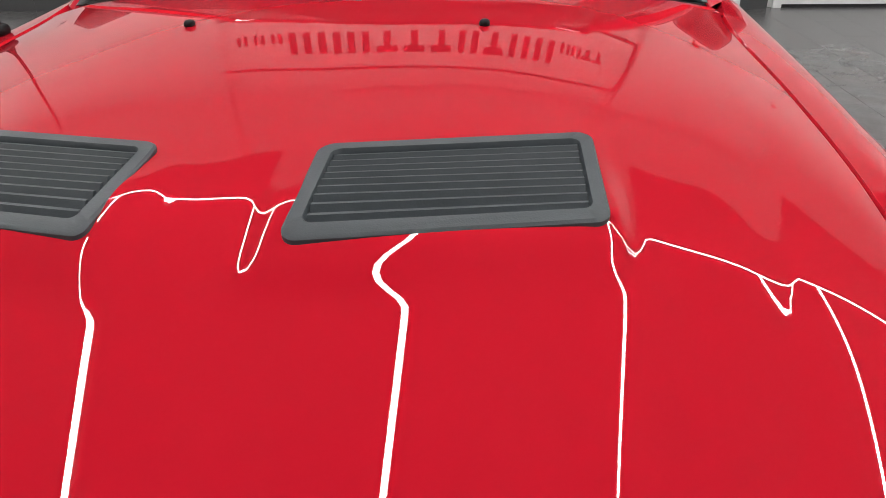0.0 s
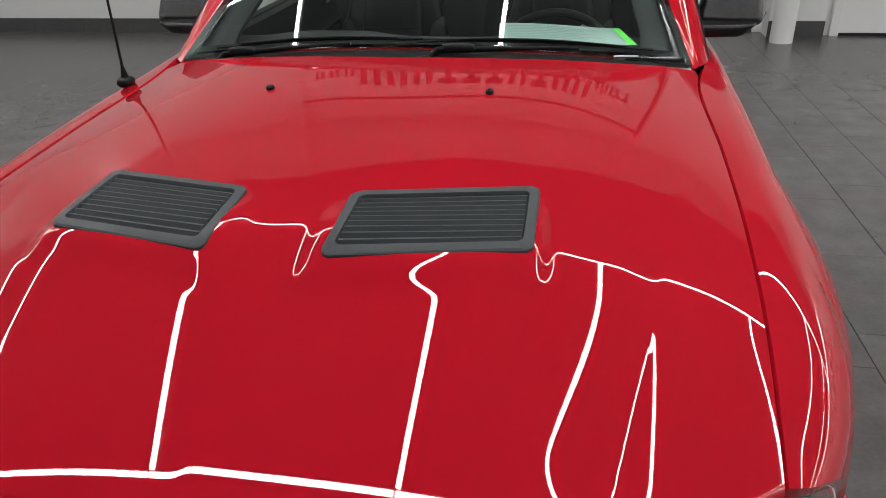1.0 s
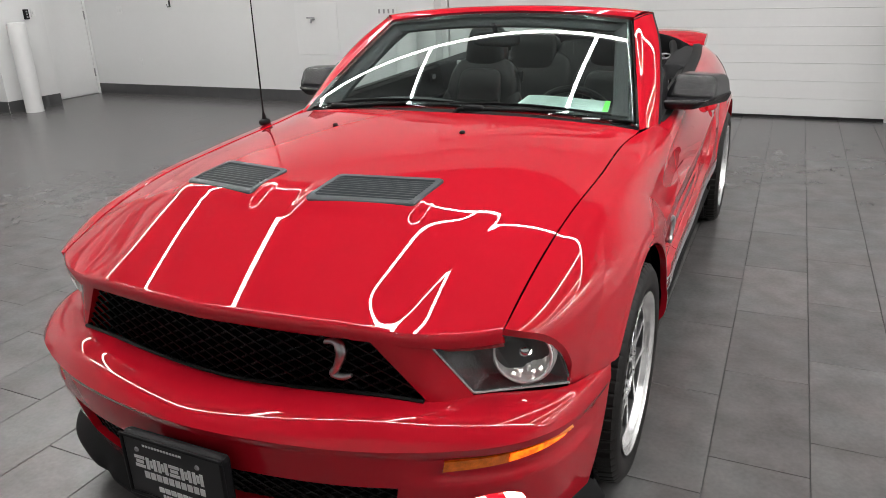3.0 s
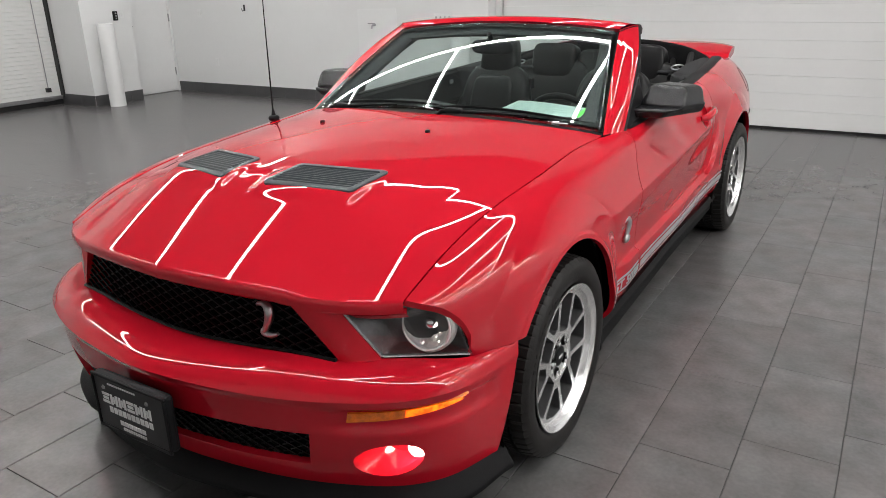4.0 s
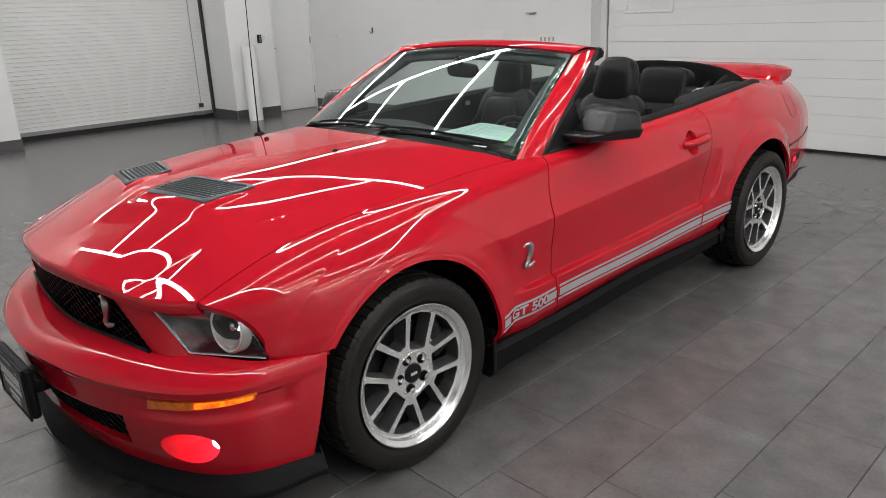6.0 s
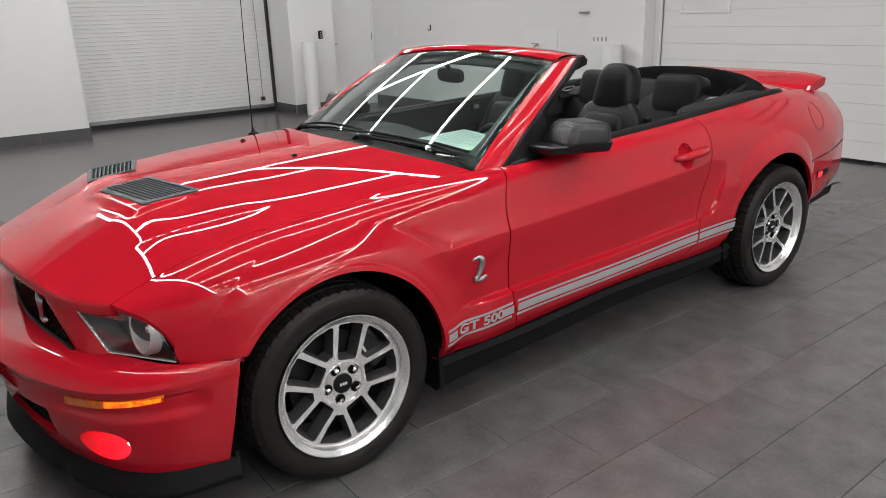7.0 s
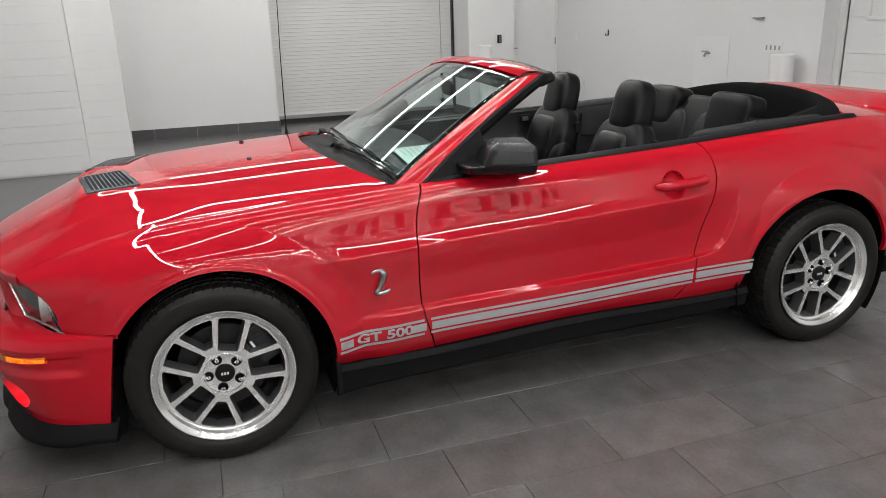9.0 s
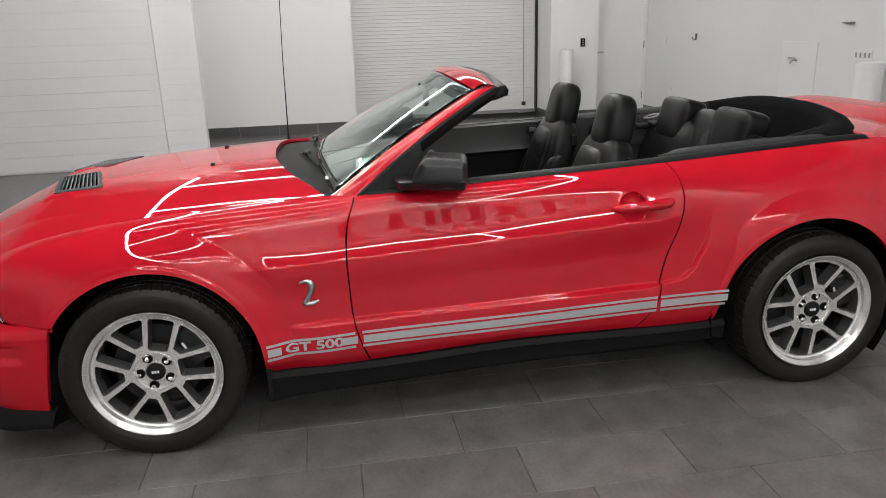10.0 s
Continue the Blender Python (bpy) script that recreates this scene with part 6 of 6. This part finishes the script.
box("console", (-0.11, 1.1, 0.3), (0.11, 2.2, 0.55), LEATHER, car, 0.03)
tube("gear_lever", [(0.02, 1.5, 0.54), (0.02, 1.49, 0.66)], 0.012, CHROME, car, 8)
pillow("gear_knob", (0.02, 1.487, 0.68), (0.05, 0.05, 0.05), BLACK, car, 2, 8)


def front_seat(x):
    root = tagged(new("front_seat"), "black leather front seat with tall headrest")
    root.parent = car
    back = Matrix.Rotation(radians(-17), 4, "X")
    pillow("cushion", (x, 1.62, 0.52), (0.5, 0.54, 0.2), LEATHER, root, 3.5, 14)
    pillow("backrest", (x, 1.905, 0.775), (0.53, 0.15, 0.60), LEATHER, root, 4.2, 16, back, taper=0.26)
    for g in (-1, 1):
        pillow("bolster", (x + g * 0.19, 1.872, 0.69), (0.11, 0.15, 0.42), LEATHER, root, 2.8, 12, back @ Matrix.Rotation(radians(g * 12), 4, "Z"))
        tube("post", [(x + g * 0.06, 1.98, 0.99), (x + g * 0.06, 2.0, 1.06)], 0.007, CHROME, root, 8)
    pillow("insert", (x, 1.880, 0.80), (0.29, 0.135, 0.42), LEATHER, root, 6.0, 14, back, taper=0.12)
    for k in range(2):
        z = 0.74 + k * 0.11
        tube("seam", [(x + u * 0.13, 1.865 - 0.066 + (z - 0.755) * 0.3 - 0.0015, z) for u in np.linspace(-1, 1, 5)], 0.003, SEAL, root, 5)
    pillow("headrest", (x, 2.0, 1.116), (0.262, 0.14, 0.262), LEATHER, root, 3.6, 18, Matrix.Rotation(radians(-13), 4, "X"), taper=0.24)
    tilted = Matrix.Translation((x, 2.0, 1.116)) @ Matrix.Rotation(radians(-13), 4, "X")
    rim = []
    for w in np.linspace(0, 2 * math.pi, 33)[:-1]:
        c, d = math.cos(w), math.sin(w)
        c, d = math.copysign(abs(c) ** 0.6, c), math.copysign(abs(d) ** 0.6, d)
        rim.append(tilted @ Vector((0.122 * c * (1 - 0.12 * (d + 1)), -0.036 - 0.008 * abs(d), 0.122 * d)))
    tube("headrest_seam", rim, 0.0028, SEAL, root, 5, closed=True)
    for g in (-1, 1):
        tube("backrest_seam", [(x + g * (0.155 - 0.04 * u**2), 1.80 + 0.155 * u, 0.62 + 0.40 * u) for u in np.linspace(0, 1, 9)], 0.003, SEAL, root, 5)
    box("release_tab", (x + 0.17, 1.98, 0.93), (x + 0.215, 2.01, 0.99), BLACK, root, 0.006)
    return root


for x in (0.365, -0.365):
    front_seat(x)
rear = tagged(new("rear_seat"), "black leather rear bench with two raised headrests")
rear.parent = car
pillow("bench", (0, 2.35, 0.56), (1.15, 0.5, 0.2), LEATHER, rear, 4, 14)
for s, _ in SIDES:
    pillow("backrest", (s * 0.3, 2.60, 0.80), (0.56, 0.16, 0.5), LEATHER, rear, 4, 14, Matrix.Rotation(radians(-18), 4, "X"))
    pillow("headrest", (s * 0.29, 2.655, 1.015), (0.31, 0.15, 0.25), LEATHER, rear, 5.5, 18, Matrix.Rotation(radians(-14), 4, "X"))
    for k in range(3):
        tube("seam", [(s * 0.3 + u * 0.2, 2.535 + k * 0.02, 0.78 + k * 0.07) for u in np.linspace(-1, 1, 5)], 0.003, SEAL, rear, 5)
    tube("seat_belt", [(s * 0.58, 2.25, 0.98), (s * 0.56, 2.2, 0.75), (s * 0.6, 2.1, 0.45)], 0.02, SEAL, car, 6, flat=0.15)
    bk = box("belt_buckle", (s * 0.60 - 0.015, 2.12, 0.985), (s * 0.60 + 0.015, 2.135, 1.03), WHITE_INK, car, 0.004) if s < 0 else None
for s, _ in SIDES:
    rows = []
    for y in np.linspace(2.10, 2.86, 16):
        o = side(y, 0.0) + np.array((-0.05, 0, -0.012))
        w = 0.02 + 0.10 * step(2.10, 2.3, y) * (1 - 0.35 * step(2.5, 2.86, y))
        rows.append([(s * o[0], y, o[2]), (s * (o[0] - 0.4 * w), y, o[2] + 0.008), (s * (o[0] - w), y, o[2] + 0.002), (s * (o[0] - w - 0.012), y, o[2] - 0.02), (s * (o[0] - w - 0.02), y, o[2] - 0.16)])
    trim = skin("quarter_trim", np.array(rows), DASH, car, (0, 0, 1), 0, None, 35, "charcoal moulded rear side trim")
    guide = [(s * (0.535 + 0.035 * math.cos(w)), 2.60 + 0.045 * math.sin(w), 1.018 + 0.01 * math.sin(w)) for w in np.linspace(0, 2 * math.pi, 17)[:-1]]
    tube("belt_guide", guide, 0.005, GREY_METAL, trim, 6, closed=True)
pillow("centre_back", (0, 2.635, 0.86), (0.30, 0.12, 0.5), LEATHER, rear, 5, 10, Matrix.Rotation(radians(-18), 4, "X"))
box("well_floor", (-0.62, 2.7, 0.86), (0.62, 3.2, 0.9), CLOTH, car)
rv = pillow("rear_view_mirror", (0.0, 1.19, 1.232), (0.24, 0.03, 0.07), BLACK, car, 3.5, 10, Matrix.Rotation(radians(-8), 4, "Z"))
tube("stalk", [(0.0, 1.19, 1.245), (0.0, 1.17, 1.285), (0, 1.155, 1.295)], 0.012, BLACK, rv, 8)
for s, _ in SIDES:
    rows = [[(s * (0.06 + 0.5 * u), 1.285 + 0.02 * u + 0.1 * w, 1.315 - 0.022 * w - 0.03 * u * u) for w in (0, 0.5, 1)] for u in np.linspace(0, 1, 8)]
    skin("sun_visor", np.array(rows), DASH, car, (0, 0, -1), 0.008)

# loose sheet behind the windscreen, and the small plate on the dash
sheet = tagged(new("paper_sheet"), "white printed sheet with a green edge lying on the dashboard", "paper")
SHEET = [np.array(p) for p in ((0.21, 0.83), (0.18, 1.12), (0.565, 1.045), (0.605, 0.81))]


def on_sheet(u, w, h=0.0):
    p = (SHEET[0] * (1 - w) + SHEET[1] * w) * (1 - u) + (SHEET[3] * (1 - w) + SHEET[2] * w) * u
    return (p[0], p[1], 0.993 + h + 0.003 * math.sin(5 * u) + 0.003 * w)


skin("sheet", np.array([[on_sheet(u, w) for w in np.linspace(0, 1, 6)] for u in np.linspace(0, 1, 12)]), PAPER, sheet, (0, 0, 1), 0.0005)
skin("green_edge", np.array([[on_sheet(u, w, 0.0012) for w in np.linspace(0.01, 0.99, 6)] for u in (0.94, 0.97, 0.995)]), GREEN_INK, sheet, (0, 0, 1), 0)
PRINT = material("grey_print", (0.20, 0.27, 0.25), 0.6, vary=0.1, scale=40)
for k in range(9):
    w = 0.1 + k * 0.09
    skin("print_bar", np.array([[on_sheet(u, w + d, 0.0012) for d in (0, 0.035)] for u in np.linspace(0.06, 0.55 + 0.3 * ((k * 7) % 5) / 5, 5)]), PRINT, sheet, (0, 0, 1), 0)
box("identity_plate", (0.535, 0.688, 0.984), (0.60, 0.70, 0.986), WHITE_INK, dash, 0.0)


# ---- floor tiles, laid in thirds along the car ----
TX, TY, X0, Y0 = 0.303, 0.597, 1.435, 0.342
tile_bm = bmesh.new()
bmesh.ops.create_cube(tile_bm, size=1.0)
for v in tile_bm.verts:
    v.co = Vector((v.co.x * (TX - 0.0026), v.co.y * (TY - 0.0026), -0.005 + v.co.z * 0.01))
bmesh.ops.bevel(tile_bm, geom=[e for e in tile_bm.edges if all(v.co.z > -0.001 for v in e.verts)], offset=0.0012, segments=1, affect="EDGES")
tile_me = bpy.data.meshes.new("tile")
tile_bm.to_mesh(tile_me)
tile_bm.free()
tile_me.materials.append(TILE)
rest = []
count = 0
for i in range(-36, 28):
    for j in range(-14, 12):
        x, y = X0 + (i + 0.5) * TX, Y0 + (j + 0.5) * TY + ((i * 0.2) % TY)
        if x < -9.3 or x > 9.5 or y < -6.1 or y > 6.6:
            continue
        near = (0.3 < x < 4.2 and -2.4 < y < 4.6) or (-2.4 < x <= 0.3 and -3.0 < y < -0.2)
        if near and count < 300:
            count += 1
            t = new("tile", tile_me)
            t.location = (x, y, 0)
            t.parent = floor
        else:
            rest.append((x, y))
hx, hy = (TX - 0.0026) / 2, (TY - 0.0026) / 2
pts = [(x + a * hx, y + b * hy, z) for x, y in rest for z in (0.0, -0.006) for a, b in ((-1, -1), (1, -1), (1, 1), (-1, 1))]
faces = []
for k in range(len(rest)):
    o = 8 * k
    faces += [(o, o + 1, o + 2, o + 3)] + [(o + c, o + 4 + c, o + 4 + (c + 1) % 4, o + (c + 1) % 4) for c in range(4)]
tagged(part("tiles", (pts, faces), TILE, floor), kind="stuff")
